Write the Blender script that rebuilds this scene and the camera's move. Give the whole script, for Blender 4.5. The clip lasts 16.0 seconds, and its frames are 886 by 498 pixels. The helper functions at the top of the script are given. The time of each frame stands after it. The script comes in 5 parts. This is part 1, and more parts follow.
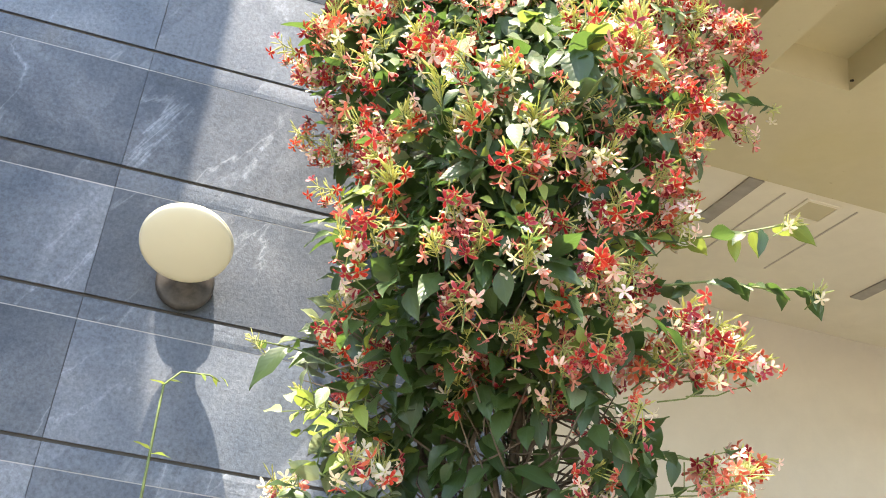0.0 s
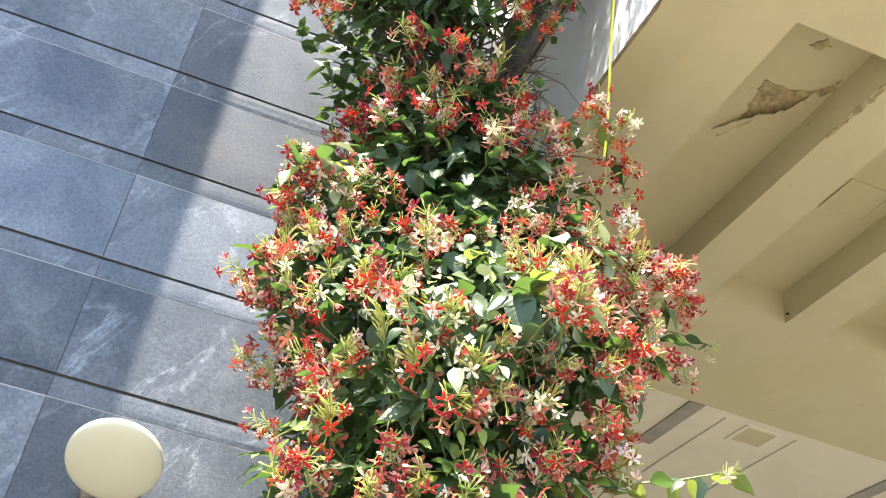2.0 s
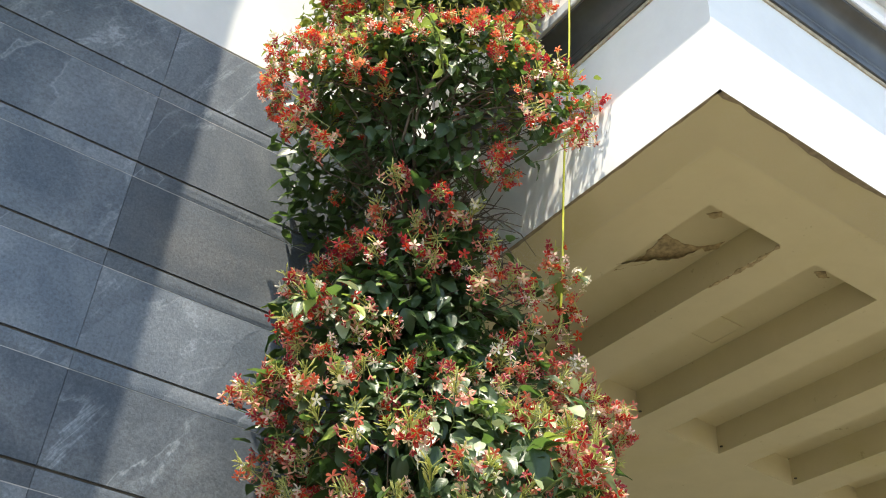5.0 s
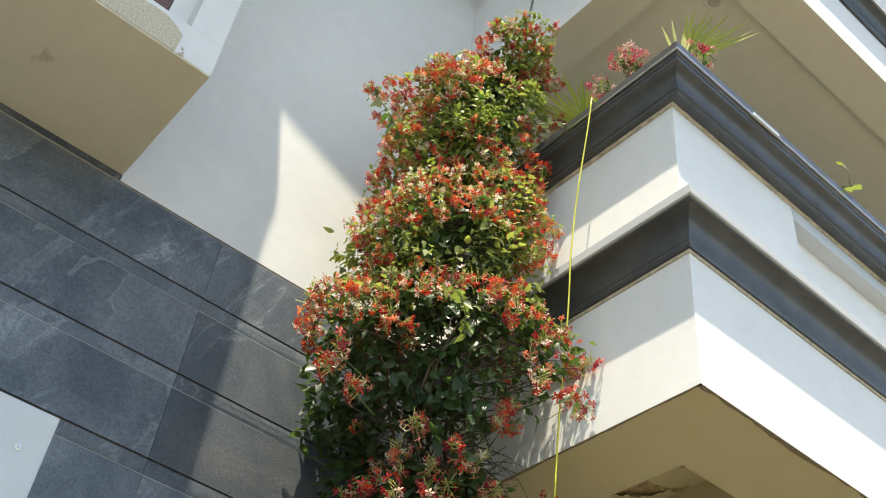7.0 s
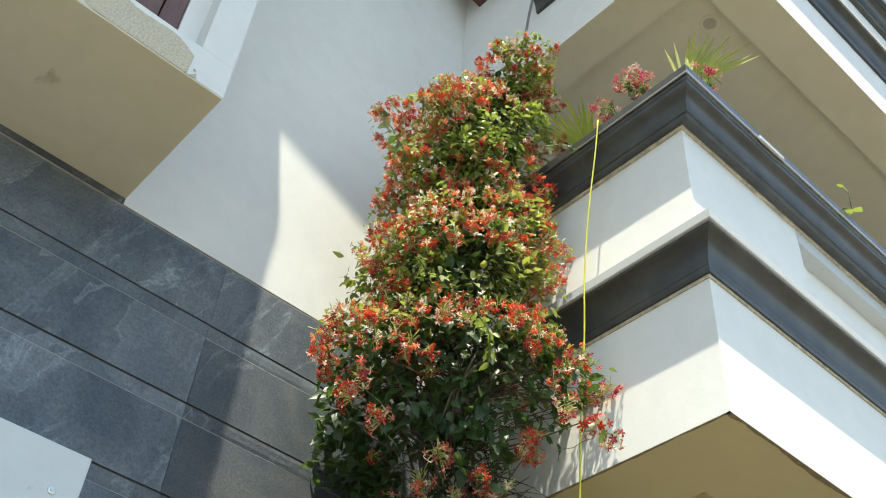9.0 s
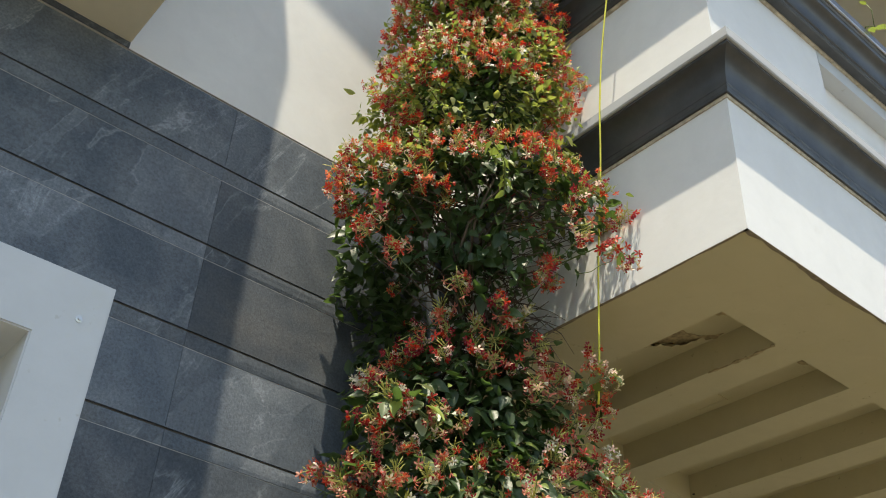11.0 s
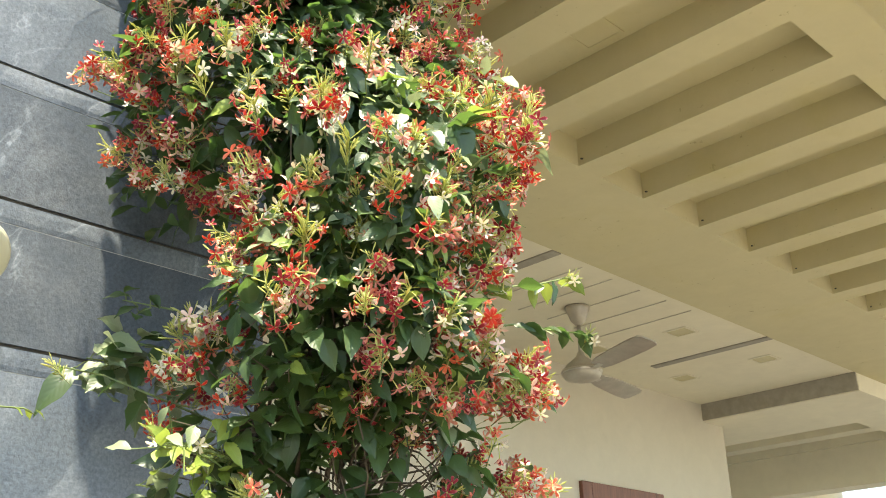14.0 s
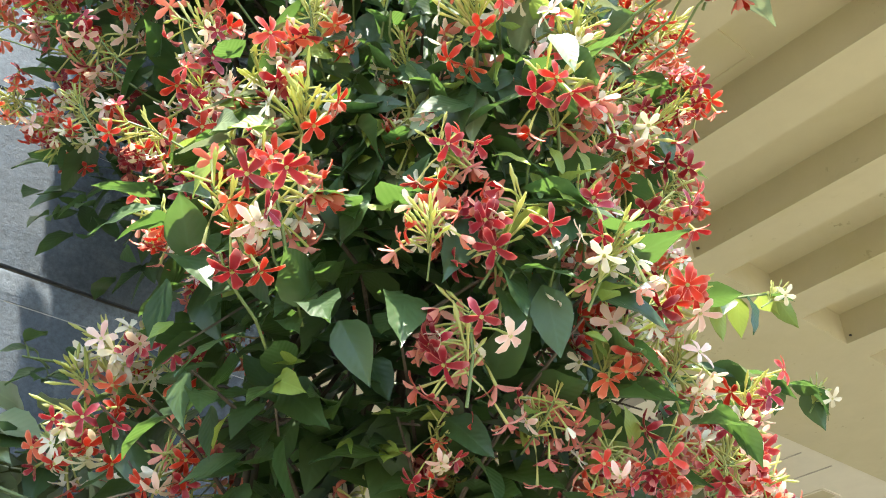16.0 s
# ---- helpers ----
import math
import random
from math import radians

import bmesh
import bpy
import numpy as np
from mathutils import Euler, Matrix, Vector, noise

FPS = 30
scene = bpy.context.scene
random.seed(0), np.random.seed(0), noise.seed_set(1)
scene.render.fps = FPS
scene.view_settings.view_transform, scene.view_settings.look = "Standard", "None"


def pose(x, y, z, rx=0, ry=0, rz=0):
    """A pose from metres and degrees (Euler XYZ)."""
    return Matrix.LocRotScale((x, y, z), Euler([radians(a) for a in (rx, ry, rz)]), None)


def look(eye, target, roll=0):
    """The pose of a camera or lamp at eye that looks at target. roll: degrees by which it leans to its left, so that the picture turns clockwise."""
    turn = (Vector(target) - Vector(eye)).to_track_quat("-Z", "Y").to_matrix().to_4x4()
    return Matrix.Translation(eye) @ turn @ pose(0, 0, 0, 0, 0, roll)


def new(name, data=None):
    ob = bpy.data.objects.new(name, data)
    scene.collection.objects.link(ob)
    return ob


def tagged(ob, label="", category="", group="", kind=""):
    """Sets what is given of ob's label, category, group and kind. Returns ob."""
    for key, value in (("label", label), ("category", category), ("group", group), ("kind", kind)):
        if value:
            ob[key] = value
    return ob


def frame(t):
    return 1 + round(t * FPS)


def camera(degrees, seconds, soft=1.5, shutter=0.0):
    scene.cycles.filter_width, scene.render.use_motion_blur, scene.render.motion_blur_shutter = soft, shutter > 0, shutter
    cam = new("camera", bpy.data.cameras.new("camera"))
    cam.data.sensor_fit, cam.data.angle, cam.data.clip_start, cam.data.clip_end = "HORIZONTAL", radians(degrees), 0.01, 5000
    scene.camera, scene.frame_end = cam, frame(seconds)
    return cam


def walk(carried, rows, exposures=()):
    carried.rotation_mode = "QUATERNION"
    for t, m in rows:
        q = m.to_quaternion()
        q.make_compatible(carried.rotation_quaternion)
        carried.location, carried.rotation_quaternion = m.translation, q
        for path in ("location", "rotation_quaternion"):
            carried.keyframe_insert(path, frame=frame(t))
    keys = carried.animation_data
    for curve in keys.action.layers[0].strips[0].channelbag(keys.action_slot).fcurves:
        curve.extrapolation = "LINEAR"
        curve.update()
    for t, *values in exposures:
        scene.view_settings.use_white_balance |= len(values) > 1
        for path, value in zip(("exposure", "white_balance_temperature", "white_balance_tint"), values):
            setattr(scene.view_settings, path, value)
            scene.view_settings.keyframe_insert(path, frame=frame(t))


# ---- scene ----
# camera: hand-held, looking up along the wall and the climbing vine
cam = camera(47.44, 16.0, soft=1.0)
# seconds, x, y, z, and the three angles of the pose
ROWS = [
    (0.0, 0.2966, -2.5506, 1.5272, 113.948, -7.184, -16.548),
    (0.5, 0.2958, -2.5692, 1.5596, 117.929, -7.108, -16.946),
    (1.0, 0.2986, -2.5729, 1.5821, 120.706, -6.773, -18.585),
    (1.5, 0.2954, -2.5791, 1.5887, 122.874, -7.189, -20.010),
    (2.0, 0.2816, -2.5886, 1.6042, 125.250, -7.932, -20.501),
    (2.5, 0.2609, -2.6165, 1.6246, 127.247, -8.435, -21.078),
    (3.0, 0.2249, -2.6237, 1.6316, 128.592, -8.895, -22.139),
    (5.5, -0.6876, -2.8308, 1.6020, 127.067, -3.952, -37.885),
    (6.0, -0.8584, -2.9303, 1.6058, 128.977, -5.385, -39.892),
    (6.5, -0.9878, -3.0831, 1.6446, 130.277, -6.148, -40.091),
    (7.0, -1.0804, -3.1393, 1.6761, 133.050, -5.782, -40.522),
    (7.5, -1.1756, -3.1378, 1.7210, 134.877, -5.379, -41.594),
    (8.0, -1.2686, -3.0784, 1.7307, 135.612, -5.294, -42.581),
    (10.5, -1.1981, -2.9328, 1.7106, 128.254, -2.320, -40.677),
    (11.0, -1.1899, -2.9266, 1.6679, 125.806, -2.845, -40.125),
    (11.5, -1.1740, -2.9080, 1.6378, 122.587, -2.583, -40.535),
    (12.0, -1.1473, -2.8861, 1.6158, 119.541, -1.557, -41.127),
    (12.5, -1.0923, -2.8865, 1.6196, 116.382, -0.500, -40.389),
    (13.0, -0.9460, -2.8372, 1.5968, 113.374, -0.144, -40.124),
    (13.5, -0.7345, -2.6049, 1.5779, 112.275, 0.587, -43.123),
    (14.0, -0.4735, -2.3661, 1.5937, 112.724, 1.055, -44.661),
    (14.5, -0.1826, -2.1708, 1.5948, 112.743, -0.258, -42.642),
    (15.0, -0.0152, -1.9384, 1.5752, 114.196, -0.281, -42.179),
    (15.5, 0.0770, -1.7404, 1.6563, 118.170, 1.127, -42.313),
    (16.0, 0.1953, -1.5684, 1.7176, 124.641, 1.659, -40.688),
]
EXPOSURES = [(0.0, 2.62, 7050, 14), (1.0, 2.60, 6750, 12), (2.0, 2.60, 6600, 12), (2.5, 2.53, 6650, 13), (3.0, 2.14, 6500, 5), (5.5, 1.56, 7000, 8), (6.5, 1.25, 7200, 9), (7.5, 1.40, 7300, 1), (8.0, 1.45, 7050, 1),
             (10.5, 0.98, 7100, 2), (11.0, 0.90, 7250, 6), (11.5, 0.92, 7200, 4), (12.0, 1.12, 7150, 6), (12.5, 1.18, 7200, 4), (13.0, 2.11, 7150, 4), (13.5, 2.32, 7250, 6), (14.5, 2.38, 7200, 5), (15.5, 2.48, 6800, 5), (16.0, 2.66, 6450, 5)]
walk(cam, [(t, pose(x, y, z, rx, ry, rz)) for t, x, y, z, rx, ry, rz in ROWS], EXPOSURES)

# ---- light ----
# sunlight travels steeply down, towards the wall and along it
SUN = Vector((0.96, 1.0, -4.4)).normalized()
elev = math.asin(-SUN.z)
azim = math.atan2(-SUN.x, -SUN.y)
world = bpy.data.worlds.new("world")
scene.world = world
world.use_nodes = True
wn = world.node_tree.nodes
sky = wn.new("ShaderNodeTexSky")
sky.sky_type = "NISHITA"
sky.sun_disc = False
sky.sun_elevation = elev
sky.sun_rotation = azim % (2 * math.pi)
sky.dust_density = 0.9
world.node_tree.links.new(sky.outputs[0], wn["Background"].inputs[0])
wn["Background"].inputs[1].default_value = 0.15
sun = new("sun", bpy.data.lights.new("sun", "SUN"))
sun.data.energy = 4.0
sun.data.angle = radians(0.53)
sun.data.color = (1.0, 0.93, 0.82)
sun.matrix_world = look((-3, -3, 12), (-3 + SUN.x, -3 + SUN.y, 12 + SUN.z))


# ---- materials ----
class Nodes:
    """A small wrapper for writing node materials."""

    def __init__(self, name):
        self.mat = bpy.data.materials.new(name)
        self.mat.use_nodes = True
        self.t = self.mat.node_tree
        self.bsdf = self.t.nodes["Principled BSDF"]
        self.out = self.t.nodes["Material Output"]

    def add(self, kind, **ins):
        n = self.t.nodes.new("ShaderNode" + kind)
        for k, v in ins.items():
            self.put(n, k, v)
        return n

    def put(self, n, k, v):
        sock = n.inputs[int(k[1:])] if k[0] == "i" and k[1:].isdigit() else n.inputs[k.replace("_", " ")]
        if hasattr(v, "links") and hasattr(v, "is_output"):
            self.t.links.new(v, sock)
        else:
            sock.default_value = v

    def set(self, **ins):
        for k, v in ins.items():
            self.put(self.bsdf, k, v)

    def pos(self):
        return self.add("NewGeometry").outputs["Position"]

    def noise(self, scale, detail=4.0, rough=0.55, vec=None, dist=0.0):
        n = self.add("TexNoise", Scale=scale, Detail=detail, Roughness=rough, Distortion=dist)
        self.put(n, "Vector", vec if vec is not None else self.pos())
        return n.outputs["Fac"]

    def ramp(self, fac, *stops):
        n = self.add("ValToRGB")
        self.put(n, "Fac", fac)
        els = n.color_ramp.elements
        while len(els) < len(stops):
            els.new(0.5)
        for e, (p, c) in zip(els, stops):
            e.position = p
            e.color = (*c, 1) if not isinstance(c, float) else (c, c, c, 1)
        return n.outputs["Color"]

    def mix(self, fac, a, b, blend="MIX"):
        n = self.t.nodes.new("ShaderNodeMix")
        n.data_type = "RGBA"
        n.blend_type = blend
        for i, v in ((0, fac), (6, a), (7, b)):
            if hasattr(v, "is_output"):
                self.t.links.new(v, n.inputs[i])
            else:
                n.inputs[i].default_value = (*v, 1) if isinstance(v, tuple) else v
        return n.outputs[2]

    def math(self, op, a, b=0.5):
        n = self.t.nodes.new("ShaderNodeMath")
        n.operation = op
        for i, v in ((0, a), (1, b)):
            if hasattr(v, "is_output"):
                self.t.links.new(v, n.inputs[i])
            else:
                n.inputs[i].default_value = v
        return n.outputs[0]

    def bump(self, height, strength=0.2, distance=0.01):
        n = self.add("Bump", Height=height, Strength=strength, Distance=distance)
        self.put(self.bsdf, "Normal", n.outputs[0])


def plaster(name, base, dirt, rough=0.85, peel=0.0, damp=0.0, mould=0.0):
    n = Nodes(name)
    big = n.noise(1.1, 5, 0.6)
    fine = n.noise(38, 4, 0.6)
    col = n.mix(n.ramp(big, (0.35, 0.0), (0.75, 1.0)), base, tuple(c * 0.93 for c in base))
    stain = n.ramp(n.noise(3.2, 7, 0.7, dist=0.6), (0.62, 0.0), (0.82, 0.55))
    col = n.mix(stain, col, dirt)
    mott = n.ramp(n.noise(7.5, 6, 0.65, dist=0.4), (0.30, 0.96), (0.70, 1.03))
    col = n.mix(1.0, col, mott, "MULTIPLY")
    if mould:
        spots = n.math("MULTIPLY", n.ramp(n.noise(26, 3, 0.6), (0.66, 0.0), (0.72, mould)), n.ramp(n.noise(2.6, 3, 0.6), (0.48, 0.0), (0.62, 1.0)))
        col = n.mix(spots, col, (0.20, 0.17, 0.09))
        tea = n.ramp(n.noise(1.7, 5, 0.6, dist=0.8), (0.50, 0.0), (0.72, 0.5))
        col = n.mix(tea, col, tuple(c * f for c, f in zip(base, (0.90, 0.88, 0.66))))
    if damp:
        wet = n.ramp(n.noise(2.3, 6, 0.62, dist=0.9), (0.64, 0.0), (0.70, damp), (0.74, damp * 0.5))
        col = n.mix(wet, col, (0.26, 0.185, 0.085))
    if peel:
        pk = n.ramp(n.noise(5.5, 8, 0.62, dist=0.25), (peel, 0.0), (peel + 0.015, 1.0))
        col = n.mix(pk, col, (0.42, 0.38, 0.28))
        n.bump(n.math("SUBTRACT", n.math("MULTIPLY", fine, 0.15), pk), 0.8, 0.004)
    else:
        n.bump(fine, 0.12, 0.004)
    n.set(Base_Color=col, Roughness=rough)
    return n.mat


def slate_material():
    n = Nodes("slate")
    rnd = n.add("ObjectInfo").outputs["Random"]
    off = n.add("CombineXYZ", X=n.math("MULTIPLY", rnd, 37.0), Y=n.math("MULTIPLY", rnd, 11.0), Z=n.math("MULTIPLY", rnd, 23.0))
    v = n.add("VectorMath")
    n.put(v, "i0", n.pos())
    n.put(v, "i1", off.outputs[0])
    p = v.outputs[0]
    cloud = n.noise(3.0, 6, 0.62, p, 0.5)
    grain = n.noise(95, 6, 0.75, p)
    layer = n.noise(9, 9, 0.68, p, 1.2)
    col = n.ramp(cloud, (0.28, (0.062, 0.080, 0.103)), (0.52, (0.104, 0.122, 0.144)), (0.78, (0.174, 0.190, 0.207)))
    tone = n.ramp(rnd, (0.0, 0.72), (0.5, 1.0), (1.0, 1.22))
    col = n.mix(1.0, col, tone, "MULTIPLY")
    warm = n.ramp(n.noise(2.1, 4, 0.6, p), (0.58, 0.0), (0.8, 0.35))
    col = n.mix(warm, col, (0.17, 0.15, 0.125))
    # thin pale veins along the ridges of a stretched noise, with a frosted bloom beside some of them
    st = n.add("Mapping")
    n.put(st, "Vector", p)
    st.vector_type = "TEXTURE"
    st.inputs["Rotation"].default_value = (0, 0.45, 0)
    st.inputs["Scale"].default_value = (0.62, 1.0, 1.9)
    s = st.outputs[0]
    ridge = n.math("ABSOLUTE", n.math("SUBTRACT", n.noise(1.7, 6, 0.58, s, 0.7), 0.5))
    gate = n.ramp(n.noise(1.5, 2, 0.5, p), (0.47, 0.0), (0.58, 1.0))
    vein = n.math("MULTIPLY", n.ramp(ridge, (0.0, 1.0), (0.010, 0.0)), n.math("MULTIPLY", gate, n.ramp(layer, (0.36, 0.30), (0.58, 1.0))))
    bloom = n.math("MULTIPLY", n.ramp(ridge, (0.0, 0.20), (0.06, 0.0)), n.math("MULTIPLY", gate, n.ramp(layer, (0.40, 0.0), (0.62, 1.0))))
    col = n.mix(n.math("MULTIPLY", vein, 0.50), col, (0.33, 0.36, 0.39))
    col = n.mix(bloom, col, (0.32, 0.36, 0.40))
    frost = n.math("MULTIPLY", n.ramp(layer, (0.55, 0.0), (0.74, 0.13)), gate)
    col = n.mix(frost, col, (0.36, 0.41, 0.45))
    # split layers: paler sheets with a ragged border that catches the light
    sheet = n.noise(1.25, 6, 0.54, s, 0.35)
    lay = n.ramp(sheet, (0.515, 0.0), (0.530, 1.0))
    rag = n.math("MULTIPLY", n.ramp(n.math("ABSOLUTE", n.math("SUBTRACT", sheet, 0.520)), (0.0, 1.0), (0.006, 0.0)), n.ramp(n.noise(2.4, 3, 0.5, p), (0.45, 0.0), (0.58, 1.0)))
    col = n.mix(n.math("MULTIPLY", lay, n.ramp(rnd, (0.3, 0.05), (0.8, 0.30))), col, (0.25, 0.275, 0.305))
    col = n.mix(n.math("MULTIPLY", rag, 0.4), col, (0.30, 0.325, 0.35))
    speck = n.ramp(grain, (0.33, 0.66), (0.67, 1.30))
    col = n.mix(1.0, col, speck, "MULTIPLY")
    n.set(Base_Color=col, Roughness=n.ramp(grain, (0.3, 0.62), (0.7, 0.82)))
    n.put(n.bsdf, "Specular IOR Level", 0.3)
    pits = n.noise(170, 4, 0.7, p)
    h = n.math("ADD", n.math("MULTIPLY", layer, 0.35), n.math("ADD", n.math("MULTIPLY", grain, 0.5), n.math("MULTIPLY", pits, 0.35)))
    n.bump(n.math("ADD", h, n.math("MULTIPLY", lay, 0.35)), 0.42, 0.006)
    return n.mat


def plain(name, col, rough=0.6, metal=0.0, var=0.12, scale=14.0, bump=0.1):
    n = Nodes(name)
    f = n.noise(scale, 5, 0.6)
    n.set(Base_Color=n.mix(n.ramp(f, (0.35, 0.0), (0.7, 1.0)), tuple(c * (1 - var) for c in col), tuple(min(1, c * (1 + var)) for c in col)), Roughness=rough, Metallic=metal)
    n.bump(n.noise(scale * 6, 3), bump, 0.003)
    return n.mat


def glass_material():
    n = Nodes("window_glass")
    n.set(Base_Color=(0.55, 0.62, 0.70, 1), Roughness=0.03, Metallic=1.0)
    n.put(n.bsdf, "Specular IOR Level", 1.0)
    return n.mat


def wood_material(name, a, b):
    n = Nodes(name)
    m = n.add("Mapping")
    n.put(m, "Vector", n.pos())
    m.inputs["Scale"].default_value = (1, 1, 0.12)
    f = n.noise(45, 6, 0.6, m.outputs[0], 0.6)
    n.set(Base_Color=n.ramp(f, (0.3, a), (0.7, b)), Roughness=0.45)
    n.bump(f, 0.15, 0.002)
    return n.mat


def thin_material(name, front, back, trans, weight=0.35, rough=0.5, veins=False, edge=None):
    """Leaves and petals: a surface that also lets light through."""
    n = Nodes(name)
    uv = n.add("UVMap").outputs[0]
    sep = n.add("SeparateXYZ")
    n.put(sep, "Vector", uv)
    rnd = n.add("NewGeometry").outputs["Random Per Island"]
    orn = n.add("ObjectInfo").outputs["Random"]
    mixed = n.math("FRACT", n.math("ADD", rnd, orn))
    col = n.mix(mixed, front, back)
    if veins:
        u = n.math("ABSOLUTE", n.math("SUBTRACT", sep.outputs[0], 0.5))
        mid = n.ramp(u, (0.0, 1.0), (0.05, 0.0))
        side = n.math("SINE", n.math("MULTIPLY", n.math("ADD", sep.outputs[1], n.math("MULTIPLY", u, -0.7)), 46.0))
        sv = n.ramp(side, (0.90, 0.0), (1.0, 0.35))
        vv = n.math("MAXIMUM", mid, sv)
        col = n.mix(n.math("MULTIPLY", vv, 0.28), col, tuple(min(1, c * 2.0 + 0.02) for c in front))
        n.bump(n.math("ADD", n.math("MULTIPLY", side, 0.5), n.math("MULTIPLY", mid, -0.8)), 0.16, 0.0012)
    if edge:
        u = n.math("ABSOLUTE", n.math("SUBTRACT", sep.outputs[0], 0.5))
        rim = n.ramp(n.math("MAXIMUM", n.math("MULTIPLY", u, 2.0), sep.outputs[1]), (0.75, 0.0), (1.0, 0.78))
        streak = n.noise(160, 2, 0.5)
        rim = n.math("MULTIPLY", rim, n.ramp(streak, (0.3, 0.5), (0.6, 1.0)))
        col = n.mix(rim, col, edge)
    n.set(Base_Color=col, Roughness=rough)
    n.put(n.bsdf, "Specular IOR Level", 0.5)
    tr = n.add("BsdfTranslucent")
    n.put(tr, "Color", n.mix(0.5, col, trans))
    ms = n.add("MixShader", Fac=weight)
    n.t.links.new(n.bsdf.outputs[0], ms.inputs[1])
    n.t.links.new(tr.outputs[0], ms.inputs[2])
    n.t.links.new(ms.outputs[0], n.out.inputs["Surface"])
    return n.mat


SLATE = slate_material()
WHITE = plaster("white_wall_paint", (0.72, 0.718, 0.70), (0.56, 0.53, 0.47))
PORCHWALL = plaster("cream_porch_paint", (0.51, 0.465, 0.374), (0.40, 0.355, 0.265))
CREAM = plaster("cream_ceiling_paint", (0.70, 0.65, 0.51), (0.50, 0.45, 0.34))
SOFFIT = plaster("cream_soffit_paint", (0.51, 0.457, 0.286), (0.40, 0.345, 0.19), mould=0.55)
CRACKED = plaster("cracked_white_paint", (0.69, 0.69, 0.675), (0.5, 0.46, 0.38), peel=0.63)
RAW = plaster("bare_render", (0.46, 0.43, 0.35), (0.36, 0.33, 0.26))
DAMP = plaster("stained_cream_paint", (0.70, 0.65, 0.49), (0.54, 0.48, 0.34), damp=0.42)
CRUMBLE = plain("crumbling_render", (0.60, 0.54, 0.42), 0.95, 0, 0.20, 120.0, 1.0)

GREYWHITE = plaster("grey_white_paint", (0.50, 0.525, 0.545), (0.38, 0.39, 0.38), mould=0.25)
LIPGREY = plaster("grey_concrete_lip", (0.42, 0.43, 0.44), (0.3, 0.3, 0.29))
CHARCOAL = plain("charcoal_paint", (0.060, 0.062, 0.063), 0.33, 0.0, 0.25, 9.0)
GROUT = plain("dark_groove", (0.075, 0.066, 0.055), 0.9)
WORN = plain("worn_brown_render", (0.22, 0.18, 0.12), 0.95, 0, 0.3, 40.0, 0.6)
JOINT = plain("pale_grout", (0.34, 0.33, 0.31), 0.9)
MORTAR = plain("stained_mortar", (0.46, 0.41, 0.32), 0.95, 0, 0.3, 30)
PAVING = plain("pale_paving", (0.165, 0.147, 0.110), 0.85, 0, 0.15, 2.0)
STREET = plain("street_asphalt", (0.10, 0.10, 0.10), 0.9, 0, 0.2, 3.0)
BROWN = wood_material("brown_wood", (0.055, 0.020, 0.014), (0.13, 0.05, 0.035))
DOORWOOD = wood_material("red_brown_wood", (0.10, 0.030, 0.018), (0.20, 0.07, 0.04))
GLASS = glass_material()
METAL = plain("brushed_metal", (0.55, 0.52, 0.47), 0.3, 1.0, 0.1)
FANPAINT = plain("fan_paint", (0.40, 0.36, 0.30), 0.35, 0.2, 0.1)
LAMPGLASS = plain("opal_lamp_cover", (0.64, 0.60, 0.43), 0.38, 0.0, 0.03, 5.0, 0.02)
LAMPBASE = plain("dirty_lamp_base", (0.05, 0.044, 0.037), 0.55, 0.0, 0.6, 30.0)
CORD = plain("yellow_cord", (0.62, 0.60, 0.06), 0.5)
CABLE = plain("grey_cable", (0.16, 0.16, 0.16), 0.6)
# slot colour, used as well for the shade on the beam face
SLOTSHADE = plain("dark_slot_and_shade", (0.30, 0.275, 0.23), 0.8)
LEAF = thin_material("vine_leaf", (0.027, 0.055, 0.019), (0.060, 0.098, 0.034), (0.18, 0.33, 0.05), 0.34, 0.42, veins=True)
# upper crown blades: yellower, and lightened so the colour carries the sun
HIGHLEAF = thin_material("sunlit_crown_leaf", (0.14, 0.175, 0.038), (0.28, 0.29, 0.068), (0.50, 0.56, 0.10), 0.44, 0.62, veins=True)
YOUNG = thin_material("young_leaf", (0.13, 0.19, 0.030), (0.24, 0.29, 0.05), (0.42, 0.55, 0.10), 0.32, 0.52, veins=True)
# pale leaf backs, with the sunlit sheen also put into the blade colour
PALELEAF = thin_material("pale_leaf", (0.13, 0.17, 0.08), (0.25, 0.29, 0.16), (0.36, 0.42, 0.2), 0.20, 0.40, veins=True)
BUD = thin_material("green_bud", (0.36, 0.40, 0.11), (0.55, 0.53, 0.21), (0.80, 0.80, 0.26), 0.44, 0.5)
RED = thin_material("red_petal", (0.43, 0.013, 0.006), (0.58, 0.040, 0.014), (0.85, 0.09, 0.02), 0.34, 0.5, edge=(0.74, 0.34, 0.24))
CRIMSON = thin_material("crimson_petal", (0.20, 0.006, 0.016), (0.34, 0.012, 0.026), (0.55, 0.02, 0.035), 0.32, 0.5, edge=(0.60, 0.26, 0.26))
PETALBACK = thin_material("petal_underside", (0.54, 0.13, 0.09), (0.72, 0.36, 0.25), (0.80, 0.20, 0.12), 0.34, 0.55)
PETUNIA = thin_material("magenta_petal", (0.52, 0.02, 0.10), (0.62, 0.08, 0.17), (0.8, 0.1, 0.2), 0.4, 0.5, edge=(0.86, 0.62, 0.64))
JOINTLINE = plain("shaded_joint", (0.46, 0.42, 0.34), 0.8)
SALMON = thin_material("salmon_petal", (0.64, 0.11, 0.05), (0.70, 0.20, 0.10), (0.9, 0.26, 0.12), 0.52, 0.5, edge=(0.85, 0.58, 0.42))
